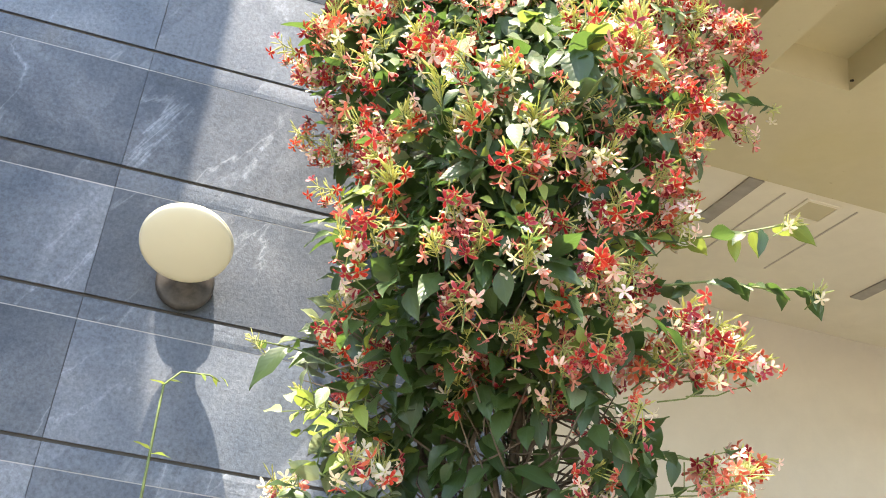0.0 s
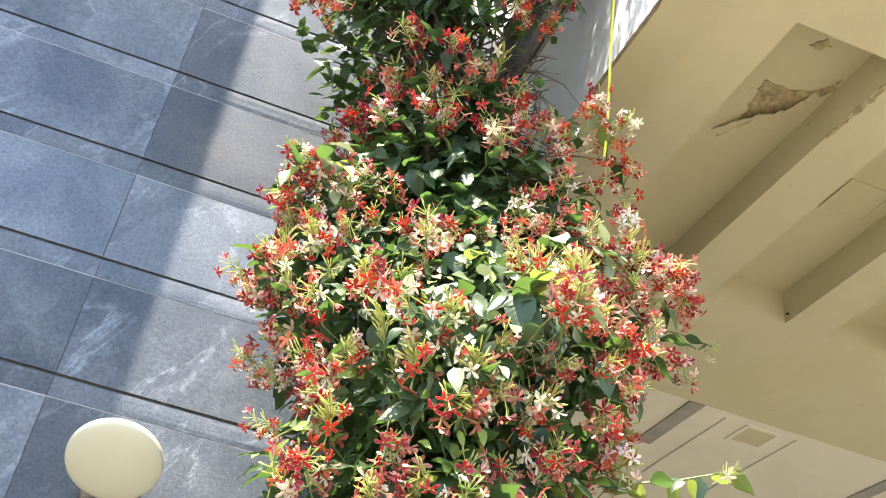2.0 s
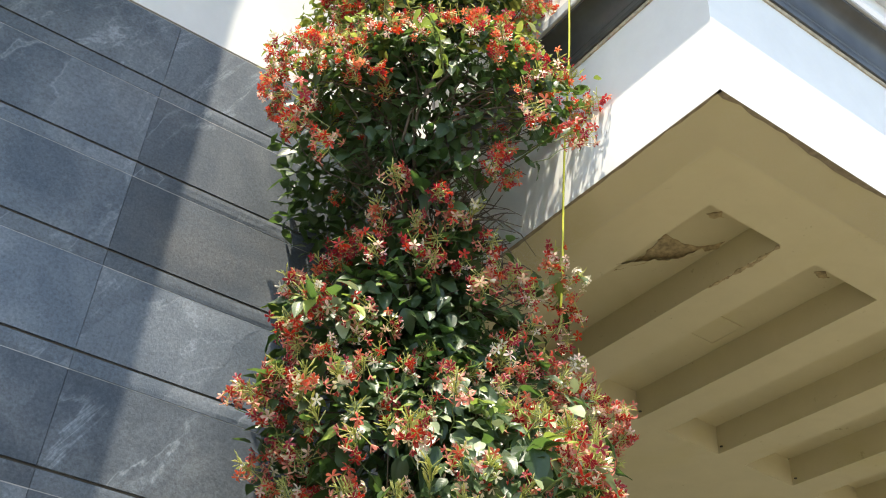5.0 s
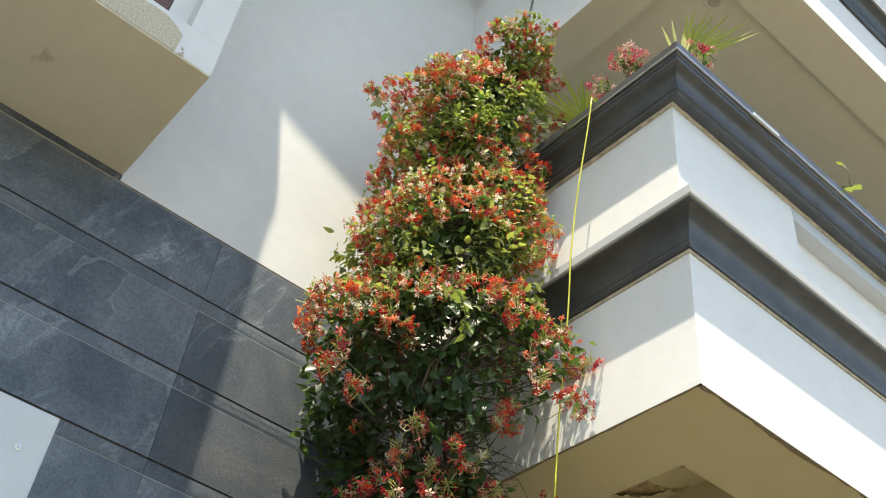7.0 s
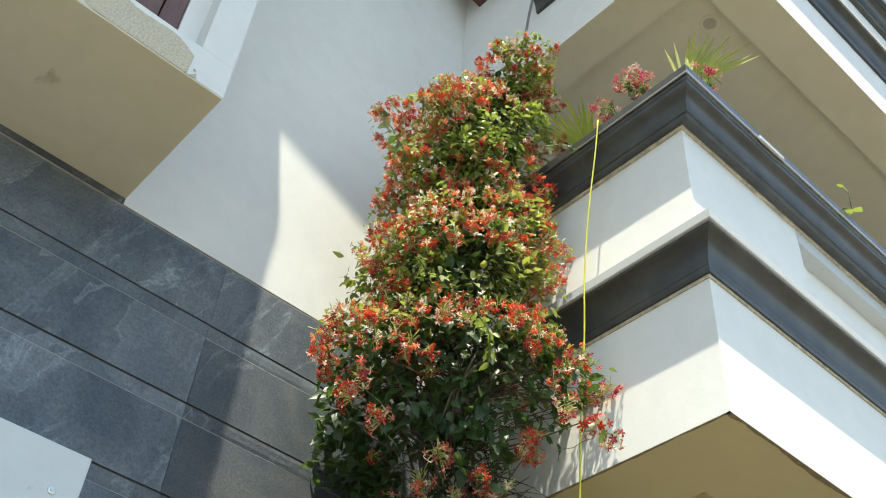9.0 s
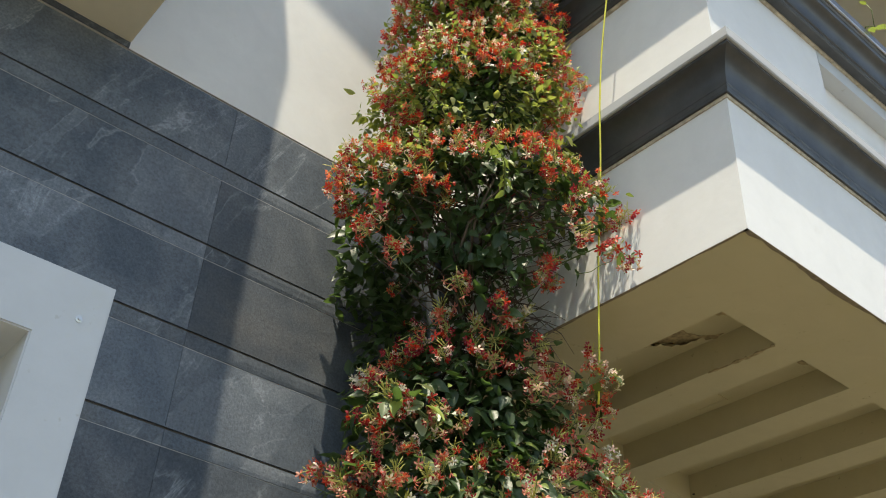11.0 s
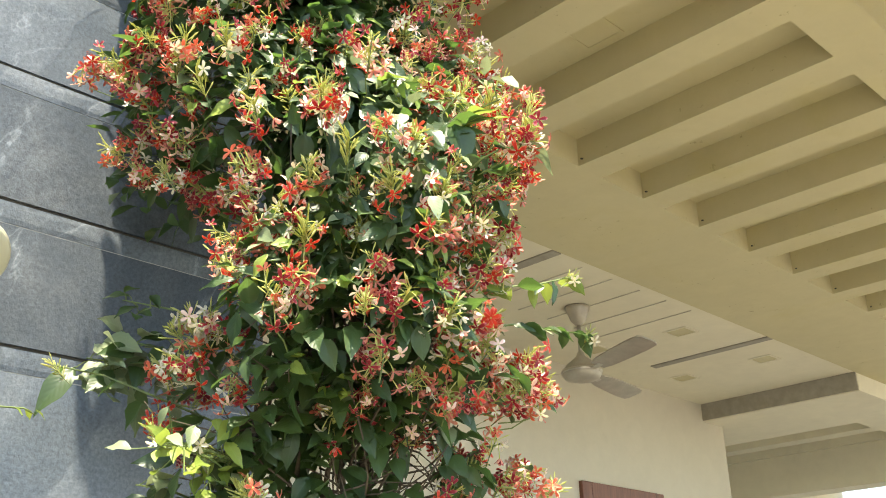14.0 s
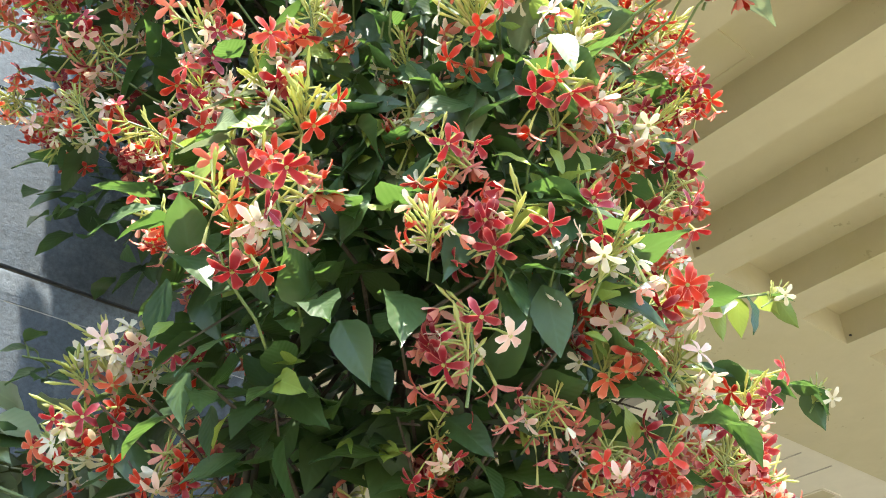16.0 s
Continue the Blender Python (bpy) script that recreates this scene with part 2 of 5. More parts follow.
PINKW = thin_material("pale_pink_petal", (0.80, 0.50, 0.46), (0.84, 0.68, 0.60), (0.9, 0.65, 0.5), 0.45, 0.5, edge=(0.86, 0.78, 0.72))
IVORY = thin_material("white_petal", (0.74, 0.70, 0.58), (0.76, 0.69, 0.52), (0.9, 0.85, 0.65), 0.4, 0.5)
STEM = plain("green_stem", (0.12, 0.16, 0.045), 0.6, 0, 0.3, 40)
BARK = plain("vine_bark", (0.085, 0.065, 0.045), 0.9, 0, 0.4, 60)
PALM = thin_material("palm_frond", (0.22, 0.26, 0.015), (0.34, 0.34, 0.025), (0.5, 0.55, 0.03), 0.35, 0.6)


# ---- building helpers ----
def link(name, verts, faces, mat, parent=None, label="", smooth=False, uvs=None, face_mats=None):
    me = bpy.data.meshes.new(name)
    me.from_pydata([tuple(v) for v in verts], [], faces)
    for m in mat if isinstance(mat, (list, tuple)) else [mat]:
        me.materials.append(m)
    if face_mats is not None:
        me.polygons.foreach_set("material_index", face_mats)
    if uvs is not None:
        lay = me.uv_layers.new(name="UVMap")
        idx = np.zeros(len(me.loops), dtype=np.int32)
        me.loops.foreach_get("vertex_index", idx)
        lay.data.foreach_set("uv", np.asarray(uvs, dtype=np.float32)[idx].ravel())
    if smooth:
        me.polygons.foreach_set("use_smooth", [True] * len(me.polygons))
    me.update()
    return obj(name, me, parent, label)


def obj(name, me, parent=None, label=""):
    ob = new(name, me)
    if parent is not None:
        ob.parent = parent
    if label:
        ob["label"] = label
    return ob


def part(name, bm, mat, parent=None, label="", smooth=False):
    me = bpy.data.meshes.new(name)
    bm.to_mesh(me)
    bm.free()
    for m in mat if isinstance(mat, (list, tuple)) else [mat]:
        me.materials.append(m)
    if smooth:
        me.polygons.foreach_set("use_smooth", [True] * len(me.polygons))
    return obj(name, me, parent, label)


def boxes(spans, bevel=0.0):
    """One bmesh of boxes (x0, x1, y0, y1, z0, z1)."""
    bm = bmesh.new()
    for x0, x1, y0, y1, z0, z1 in spans:
        m = Matrix.LocRotScale(((x0 + x1) / 2, (y0 + y1) / 2, (z0 + z1) / 2), None, (x1 - x0, y1 - y0, z1 - z0))
        bmesh.ops.create_cube(bm, size=1, matrix=m)
    if bevel:
        bmesh.ops.bevel(bm, geom=bm.edges[:], offset=bevel, segments=2, affect="EDGES", profile=0.5)
    return bm


def base(name, label, category, at=(0, 0, 0), group="", kind=""):
    ob = new(name)
    ob.location = at
    ob.empty_display_size = 0.1
    return tagged(ob, label, category, group, kind)


def tube(path, radii, sides=6):
    """Verts and faces of a tube along a path."""
    vs, fs = [], []
    path = [Vector(p) for p in path]
    for i, p in enumerate(path):
        d = (path[min(i + 1, len(path) - 1)] - path[max(i - 1, 0)]).normalized()
        a = d.orthogonal().normalized() if abs(d.z) < 0.9 else d.cross(Vector((0, 1, 0))).normalized()
        b = d.cross(a)
        r = radii if isinstance(radii, float) else radii[i]
        for k in range(sides):
            c = 2 * math.pi * k / sides
            vs.append(p + r * (math.cos(c) * a + math.sin(c) * b))
        if i:
            for k in range(sides):
                q = (i - 1) * sides
                fs.append((q + k, q + (k + 1) % sides, q + sides + (k + 1) % sides, q + sides + k))
    fs.append(tuple(range(sides - 1, -1, -1)))
    fs.append(tuple(range(len(vs) - sides, len(vs))))
    return vs, fs


def lathe(profile, segs=32):
    """Verts and faces of a turned shape: profile of (radius, z)."""
    vs, fs = [], []
    for r, z in profile:
        for k in range(segs):
            a = 2 * math.pi * k / segs
            vs.append(Vector((r * math.cos(a), r * math.sin(a), z)))
    for i in range(len(profile) - 1):
        for k in range(segs):
            q = i * segs
            fs.append((q + k, q + (k + 1) % segs, q + segs + (k + 1) % segs, q + segs + k))
    fs.append(tuple(range(segs - 1, -1, -1)))
    fs.append(tuple(range(len(vs) - segs, len(vs))))
    return vs, fs


# ---- the large structure ----
XF, YF = 1.134, -1.525          # left and front face of the balcony
ZS = 3.65                       # underside of the balcony slab
tagged(part("ground", boxes([(-250, 250, -9, 250, -0.3, 0.0)]), PAVING), "pale sunlit paved forecourt in front of the house", "ground", kind="structure")
tagged(part("road", boxes([(-250, 250, -250, -9.0, -0.4, -0.1)]), STREET), "grey asphalt street beyond the forecourt", "road", kind="structure")

# slate-clad wall, with the plain wall above it
tagged(part("wall_slate_backing", boxes([(-6.0, 1.15, 0.0105, 0.25, 0.0, 4.496)]), GROUT), "dark recessed backing behind the slate cladding", "wall", kind="structure")
tagged(part("wall_upper", boxes([(-6.0, 12.0, 0.004, 0.25, 4.5, 9.0)]), WHITE), "smooth white painted upper wall of the house", "wall", kind="structure")
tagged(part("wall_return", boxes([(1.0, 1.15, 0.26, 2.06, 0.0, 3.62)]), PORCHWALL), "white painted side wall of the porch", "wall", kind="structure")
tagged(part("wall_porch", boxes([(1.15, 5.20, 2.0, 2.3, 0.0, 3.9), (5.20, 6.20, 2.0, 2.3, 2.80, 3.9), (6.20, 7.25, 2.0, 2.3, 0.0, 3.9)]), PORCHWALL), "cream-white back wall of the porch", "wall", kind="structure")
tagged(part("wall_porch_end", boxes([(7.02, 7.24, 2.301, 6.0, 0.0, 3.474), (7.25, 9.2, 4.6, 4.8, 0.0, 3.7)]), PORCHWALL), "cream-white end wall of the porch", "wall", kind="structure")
tagged(part("porch_floor", boxes([(1.15, 14.0, -0.3, 6.0, 0.0, 0.45)]), PAVING), "raised porch floor of pale stone", "floor", kind="structure")
tagged(part("wall_behind", boxes([(-14, 14, -16.3, -16.0, 0, 2.4)]), WHITE), "white boundary wall across the street", "wall", kind="structure")

# unseen slab added high above the window bay; its outline shapes the shadows
bm = bmesh.new()
outline = [(-6.0, 0.0), (-6.0, -2.3), (-1.22, -2.3), (-1.22, -0.86), (-0.64, -0.86), (-0.64, -0.694), (0.48, -0.81), (0.48, -1.95), (1.13, -1.95), (1.13, 0.0)]
low = [bm.verts.new((x, y, 8.5)) for x, y in outline]
high = [bm.verts.new((x, y, 8.65)) for x, y in outline]
bm.faces.new(low)
bm.faces.new(high[::-1])
for i in range(len(outline)):
    j = (i + 1) % len(outline)
    bm.faces.new((low[i], high[i], high[j], low[j]))
bmesh.ops.recalc_face_normals(bm, faces=bm.faces[:])
tagged(part("roof_slab", bm, WHITE), "unseen white slab added above the window bay to cast shade", "roof", kind="structure")

# porch ceiling: flat underside of the beam and coffers between ribs over the drive
XE = 13.0
spans = [(XF + 0.002, 1.476, YF + 0.36, 0.02, ZS, ZS + 0.30), (XF + 0.002, XE, YF + 0.002, YF + 0.36, ZS, ZS + 0.30), (1.15, XE, 0.02, 0.66, ZS, ZS + 0.30)]
x = 1.476
while x < XE - 0.5:
    spans.append((x + 0.324, x + 0.492, YF + 0.36, 0.02, ZS, ZS + 0.30))
    x += 0.492
spans.append((1.476, XE, YF + 0.36, 0.02, ZS + 0.135, ZS + 0.30))
ribbed = boxes(spans)
for v in ribbed.verts:
    if abs(v.co.y - 0.66) < 1e-4 and abs(v.co.z - ZS) < 1e-4:
        v.co.z = 3.612
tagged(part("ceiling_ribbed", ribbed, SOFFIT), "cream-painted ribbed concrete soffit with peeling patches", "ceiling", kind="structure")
spans = [(1.15, 6.95, 0.66, 2.0, 3.62, 3.80), (6.95, 8.0, 0.66, 6.0, 3.475, 3.80), (8.0, XE, 0.66, 6.0, 3.78, 3.9), (8.0, XE, 0.66, 1.3, 3.55, 3.78), (8.0, XE, 3.6, 4.2, 3.50, 3.78), (9.6, 9.9, 1.3, 6.0, 3.22, 3.78)]
for i in range(5):
    spans.append((8.35 + 0.6 * i, 8.55 + 0.6 * i, 1.3, 3.6, 3.62, 3.78))
tagged(part("ceiling_porch", boxes(spans), CREAM), "off-white panelled porch ceiling with dropped beam", "ceiling", kind="structure")

# the beam face's shade is laid on as a thin dark strip
tagged(part("trim", boxes([(6.936, 6.9495, 0.665, 1.998, 3.482, 3.6195)]), SLOTSHADE), "dark strip on the porch beam face, its shade put into the colour", "trim", kind="structure")

# the balcony
balcony = base("balcony", "white balcony with dark moulded cornices above the porch", "balcony", (XF, YF, ZS), kind="structure")


def fixed(ob, parent):
    ob.parent = parent
    ob.matrix_parent_inverse = Matrix.Translation(-Vector(parent.location))
    return ob


def moulding(name, profile, z0, xf, yf, mat, parent, xe=XE, label="", ys=0.0):
    """A moulding round the corner of the balcony: profile of (outward, up)."""
    vs, fs = [], []
    for o, u in profile:
        vs += [(xf - o, ys, z0 + u), (xf - o, yf - o, z0 + u), (xe, yf - o, z0 + u)]
    m = len(profile)
    for i in range(m):
        j = (i + 1) % m
        for k in range(2):
            fs.append((i * 3 + k, i * 3 + k + 1, j * 3 + k + 1, j * 3 + k))
    fs += [tuple(i * 3 for i in range(m)), tuple(i * 3 + 2 for i in range(m - 1, -1, -1))]
    bm = bmesh.new()
    bv = [bm.verts.new(v) for v in vs]
    for f in fs:
        bm.faces.new([bv[i] for i in f])
    bmesh.ops.recalc_face_normals(bm, faces=bm.faces[:])
    return fixed(part(name, bm, mat, None, label), parent)


T = 0.16
COVE = [(-T, 0), (0.016, 0), (0.020, 0.012), (0.020, 0.030)] + [(0.022 + 0.068 * (1 - math.cos(a)), 0.034 + 0.106 * math.sin(a)) for a in np.linspace(0, math.pi / 2, 22)] + [(0.090, 0.152), (-T, 0.152)]
moulding("fascia", [(-T, 0), (0, 0), (0, 0.588), (-T, 0.588)], ZS, XF, YF, WHITE, balcony)
moulding("mortar_line", [(-T, 0), (0.006, 0), (0.008, 0.012), (-T, 0.012)], ZS + 0.575, XF, YF, MORTAR, balcony, label="crumbling stained mortar line")
moulding("cornice", COVE, 4.238, XF, YF, CHARCOAL, balcony, label="dark charcoal cove cornice")
moulding("cornice_lip", [(-T, 0), (0.098, 0), (0.102, 0.005), (0.102, 0.046), (-T, 0.053)], 4.391, XF, YF, LIPGREY, balcony, label="pale grey concrete lip")
PX, PY = XF, YF + 0.02
moulding("parapet", [(-T, 0), (0, 0), (0, 0.633), (-T, 0.633)], 4.444, PX, PY, WHITE, balcony, 1.95)
moulding_panel = part("parapet_panel", boxes([(1.95, XE, PY + 0.07, PY + T + 0.02, 4.444, 5.077)]), WHITE)
fixed(moulding_panel, balcony)["label"] = "recessed white parapet panel"
fixed(part("panel_rim", boxes([(1.952, XE, PY - 0.001, PY + 0.07, 5.00, 5.077)]), GREYWHITE), balcony)
moulding("mortar_line", [(-T, 0), (0.012, 0), (0.014, 0.012), (-T, 0.012)], 5.078, PX, PY, MORTAR, balcony)
BIG = [(-T, 0), (0.030, 0), (0.036, 0.008), (0.036, 0.024)] + [(0.042 + 0.054 * (1 - math.cos(a)), 0.028 + 0.086 * math.sin(a)) for a in np.linspace(0, math.pi / 2, 22)] + [(0.100, 0.130), (-T, 0.130)]
moulding("cornice", BIG, 5.0905, XF, YF, CHARCOAL, balcony, label="dark charcoal coping cornice")
moulding("coping_edge", [(-T, 0), (0.102, 0), (0.106, 0.006), (0.106, 0.020), (0.095, 0.024), (0.095, 0.036), (0.114, 0.040), (0.114, 0.078), (-T, 0.083)], 5.221, XF, YF, CHARCOAL, balcony, label="dark ledge with a thin pale metal edge")
moulding("edge_strip", [(0.0, 0), (0.115, 0), (0.115, 0.013), (0.0, 0.013)], 5.2455, XF, YF, METAL, balcony, label="thin bright metal strip")
bm = boxes([(1.52, 1.70, YF - 0.126, YF - 0.1155, 5.232, 5.256)], 0.003)
fixed(part("edge_strip", bm, GREYWHITE, None, "short loose pale strip on the ledge"), balcony)
fixed(part("balcony_floor", boxes([(XF + T, XE, YF + T, 0.0, 4.15, 4.25)]), PAVING), balcony)

def worn_edge(run, across, length, width, seed):
    """A ragged strip of bare render along an edge of the soffit: run and across are unit vectors from the corner."""
    run, across = Vector(run), Vector(across)
    c = Vector((XF + 0.0005, YF + 0.0005, ZS))
    vs, n = [], int(length / 0.03)
    for k in range(n + 1):
        u = length * k / n
        w = width * max(0.12, 0.55 + 0.8 * noise.noise(Vector((u * 3, seed, 0))) + 0.55 * noise.noise(Vector((u * 17, seed, 3))))
        for o, h in ((0.0, -0.0025), (w, -0.0025), (w, 0.001), (0.0, 0.001)):
            vs.append(c + run * u + across * o + Vector((0, 0, h)))
    fs = [(4 * k + j, 4 * k + (j + 1) % 4, 4 * k + 4 + (j + 1) % 4, 4 * k + 4 + j) for k in range(n) for j in range(4)]
    fs += [(3, 2, 1, 0), (4 * n, 4 * n + 1, 4 * n + 2, 4 * n + 3)]
    fixed(link("worn_edge", vs, fs, WORN, None, "brown bare render along the worn slab edge"), balcony)


worn_edge((1, 0, 0), (0, 1, 0), 7.5, 0.026, 2.0)
worn_edge((0, 1, 0), (1, 0, 0), 1.45, 0.016, 9.0)

# upper storey slab with its own cornices
upper = base("upper_balcony", "white overhanging upper slab with dark cornices", "balcony", (1.134, -1.81, 6.38), kind="structure")
UX, UY = 1.134, -1.81
bm = boxes([(UX + 0.002, XE, UY + 0.002, UY + 0.24, 6.38, 6.6), (UX + 0.002, UX + 0.24, UY + 0.24, 0.0, 6.38, 6.6), (UX + 0.24, XE, UY + 0.24, 0.0, 6.43, 6.6)])
tagged(part("ceiling_upper", bm, CREAM), "cream ceiling of the upper balcony with a raised panel", "ceiling", kind="structure")
moulding("fascia", [(-T, 0), (0, 0), (0, 0.48), (-T, 0.48)], 6.38, UX, UY, WHITE, upper)
moulding("cornice", COVE, 6.86, UX, UY, CHARCOAL, upper, label="dark charcoal cove cornice", ys=-0.67)
moulding("cornice_lip", [(-T, 0), (0.098, 0), (0.100, 0.05), (-T, 0.056)], 7.013, UX, UY, LIPGREY, upper, ys=-0.67)
moulding("parapet", [(-T, 0), (0, 0), (0, 0.624), (-T, 0.624)], 7.07, UX, UY, WHITE, upper, ys=-0.67)
moulding("cornice", BIG, 7.695, UX, UY, CHARCOAL, upper, label="dark charcoal coping cornice", ys=-0.67)
moulding("coping_edge", [(-T, 0), (0.128, 0), (0.128, 0.07), (-T, 0.075)], 7.826, UX, UY, CHARCOAL, upper, ys=-0.67)
tagged(part("wall_turret", boxes([(UX, 4.0, -0.669, 0.002, 6.861, 9.6)]), WHITE), "plain white upper wall beside the top balcony", "wall", kind="structure")

# projecting window bay on the wall
bay = base("window_bay", "projecting white window bay with peeling paint and cream underside", "window bay", (-0.485, -0.69, 4.53), kind="structure")
BX, BY, BZ = -0.485, -0.69, 4.53
fixed(part("underside", boxes([(-4.0, BX - 0.002, BY + 0.002, 0.004, BZ, BZ + 0.006)]), DAMP), bay, )["label"] = "cream underside with brown damp stains"
fixed(part("sill_band", boxes([(-4.0, BX, BY, BY + 0.22, BZ + 0.0065, BZ + 0.18)]), CRACKED), bay)["label"] = "white window sill band, its paint largely flaked off"
# bare render where the sill's paint has come away, with an uneven border
for u0, u1, seed in ((-1.30, -0.640, 3), (-2.9, -1.42, 7)):
    n = 70
    lowr, uppr = [], []
    for k in range(n + 1):
        u = u0 + (u1 - u0) * k / n
        end = 0.0 if k in (0, n) else 1.0
        wob = noise.noise(Vector((u * 9, seed, 0.0))) + 0.6 * noise.noise(Vector((u * 31, seed, 2.0)))
        lowr.append((u + 0.012 * wob * (1 - end), BZ + 0.0075 + 0.020 * max(0.0, wob - 0.1) + 0.006 * (1 - end)))
        uppr.append((u + 0.020 * wob * (1 - end), BZ + 0.156 + 0.018 * wob - 0.05 * max(0.0, (u - u1) / 0.09 + 1) ** 2))
    vs = [(u, y, w) for y in (BY - 0.0022, BY + 0.004) for u, w in lowr + uppr]
    m, h = n + 1, 2 * (n + 1)
    fs = [(k, k + 1, m + k + 1, m + k) for k in range(n)] + [(k + 1, k, h + k, h + k + 1) for k in range(n)] + [(m + k, m + k + 1, h + m + k + 1, h + m + k) for k in range(n)]
    fixed(link("bare_render_strip", vs, fs, CRUMBLE, None, "rough bare render where the paint has come off"), bay)

fixed(part("jamb", boxes([(BX - 0.135, BX, BY, BY + 0.22, BZ + 0.181, 7.6)]), CRACKED), bay)["label"] = "white jamb with cracked flaking paint"
fixed(part("inner_jamb", boxes([(BX - 0.215, BX - 0.136, BY + 0.10, BY + 0.22, BZ + 0.181, 7.6)]), WHITE), bay)
fixed(part("side_wall", boxes([(BX - 0.16, BX, BY + 0.221, 0.0, BZ + 0.0065, 7.6)]), WHITE), bay)
fixed(part("head", boxes([(-4.0, BX - 0.216, BY, BY + 0.22, 6.4, 7.6)]), WHITE), bay)
fixed(part("bay_floor", boxes([(-4.0, BX - 0.161, BY + 0.221, 0.0, BZ + 0.0065, BZ + 0.18)]), WHITE), bay)
fixed(part("bay_roof", boxes([(-4.0, BX, BY, 0.0, 7.601, 7.8)]), WHITE), bay)

ring = [(0.035 * math.cos(t) * (1 + 0.35 * noise.noise(Vector((math.cos(t) * 2, math.sin(t) * 2, 4.0)))), 0.020 * math.sin(t) * (1 + 0.5 * noise.noise(Vector((math.cos(t) * 2, math.sin(t) * 2, 9.0))))) for t in np.linspace(0, 2 * math.pi, 25)[:-1]]
vs = [(-0.578 + u, y, 5.236 + w) for y in (BY - 0.003, BY + 0.004) for u, w in ring]
fixed(link("bare_spot", vs, [tuple(range(24))] + [(i, (i + 1) % 24, 24 + (i + 1) % 24, 24 + i) for i in range(24)], CRUMBLE, None, "small spot of bare render"), bay)

window = base("window_1", "brown timber window with iron grille reflecting the sky", "window", (-0.75, -0.55, 4.71), kind="structure")
WY = BY + 0.13
for nm, sp in (("window_frame", [(-0.783, -0.701, WY - 0.02, WY + 0.07, 4.715, 6.399), (-4.0, -0.784, WY, WY + 0.07, 4.715, 4.775)]),):
    fixed(part(nm, boxes(sp, 0.004), BROWN), window)
for x1 in (-0.79, -1.50, -2.2):
    fixed(part("sash", boxes([(x1 - 0.10, x1, WY - 0.035, WY - 0.002, 4.79, 6.36), (x1 - 0.70, x1 - 0.60, WY - 0.035, WY - 0.002, 4.79, 6.36), (x1 - 0.60, x1 - 0.10, WY - 0.035, WY - 0.002, 4.79, 4.88)], 0.004), BROWN), window)
    fixed(part("glazing_bar", boxes([(x1 - 0.60, x1 - 0.10, WY - 0.03, WY - 0.006, z, z + 0.03) for z in (4.99, 5.33, 5.67)] + [(x1 - 0.305, x1 - 0.275, WY - 0.031, WY - 0.0055, 4.88, 6.36)], 0.003), BROWN), window)
    fixed(part("pane", boxes([(x1 - 0.60, x1 - 0.10, WY - 0.02, WY - 0.014, 4.88, 6.36)]), GLASS), window)
fixed(part("hinge", boxes([(-0.793, -0.783, WY - 0.045, WY - 0.035, 4.95, 5.03)], 0.002), METAL), window, )["label"] = "small steel hinge"

# box-shaped window surround lower on the same wall
SX, SY, SZ = -0.518, -0.775, 3.003
surround = base("window_surround", "pale grey plastered box surround projecting from the slate wall", "window surround", (SX, SY, 0.9), kind="structure")
bm = bmesh.new()
rings = []
for x0, x1, z0, z1 in ((-3.2, SX, 0.9, SZ), (-3.034, SX - 0.166, 1.07, SZ - 0.19)):
    for y in (SY, 0.0):
        rings.append([bm.verts.new(v) for v in ((x0, y, z0), (x1, y, z0), (x1, y, z1), (x0, y, z1))])
for r0, r1 in ((0, 2), (1, 3), (0, 1), (2, 3)):
    for i in range(4):
        j = (i + 1) % 4
        bm.faces.new((rings[r0][i], rings[r0][j], rings[r1][j], rings[r1][i]))
bmesh.ops.recalc_face_normals(bm, faces=bm.faces[:])
bmesh.ops.bevel(bm, geom=[e for e in bm.edges if all(abs(v.co.y - SY) < 1e-6 for v in e.verts) and (e.verts[0].co - e.verts[1].co).length > 0.5], offset=0.004, segments=2, affect="EDGES")
fixed(part("frame", bm, GREYWHITE), surround)
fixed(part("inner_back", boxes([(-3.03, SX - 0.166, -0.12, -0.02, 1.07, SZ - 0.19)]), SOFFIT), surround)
vs, fs = lathe([(0.010, 0), (0.010, 0.002), (0.005, 0.003), (0.005, 0.006)], 12)
fixed(link("bolt", [Vector((-0.585, SY - v.z, 2.887)) + Vector((v.x, 0, v.y)) for v in vs], fs, METAL, None, "small steel bolt head"), surround)

# porch door under the balcony
door = base("door_1", "red-brown wooden porch door in its frame", "door", (5.7, 2.06, 0.45), kind="structure")
fixed(part("door_frame", boxes([(5.201, 5.31, 1.97, 2.2, 0.45, 2.799), (6.09, 6.199, 1.97, 2.2, 0.45, 2.799), (5.311, 6.089, 1.97, 2.2, 2.69, 2.799)], 0.005), DOORWOOD), door)
fixed(part("door_leaf", boxes([(5.312, 6.088, 2.04, 2.09, 0.45, 2.688)], 0.004), DOORWOOD), door)
fixed(part("door_panel", boxes([(5.42, 5.66, 2.025, 2.04, 0.7, 2.5), (5.74, 5.98, 2.025, 2.04, 0.7, 2.5)], 0.01), DOORWOOD), door)

# ---- fixtures ----
# slots, recessed lights and panel joints in the porch ceiling
def slot(x, y0, y1):
    ob = part("ceiling_slot", boxes([(x - 0.035, x + 0.035, y0, y1, 3.612, 3.622)]), SLOTSHADE)
    tagged(ob, "narrow dark linear slot in the porch ceiling", "air slot", "porch ceiling slots")


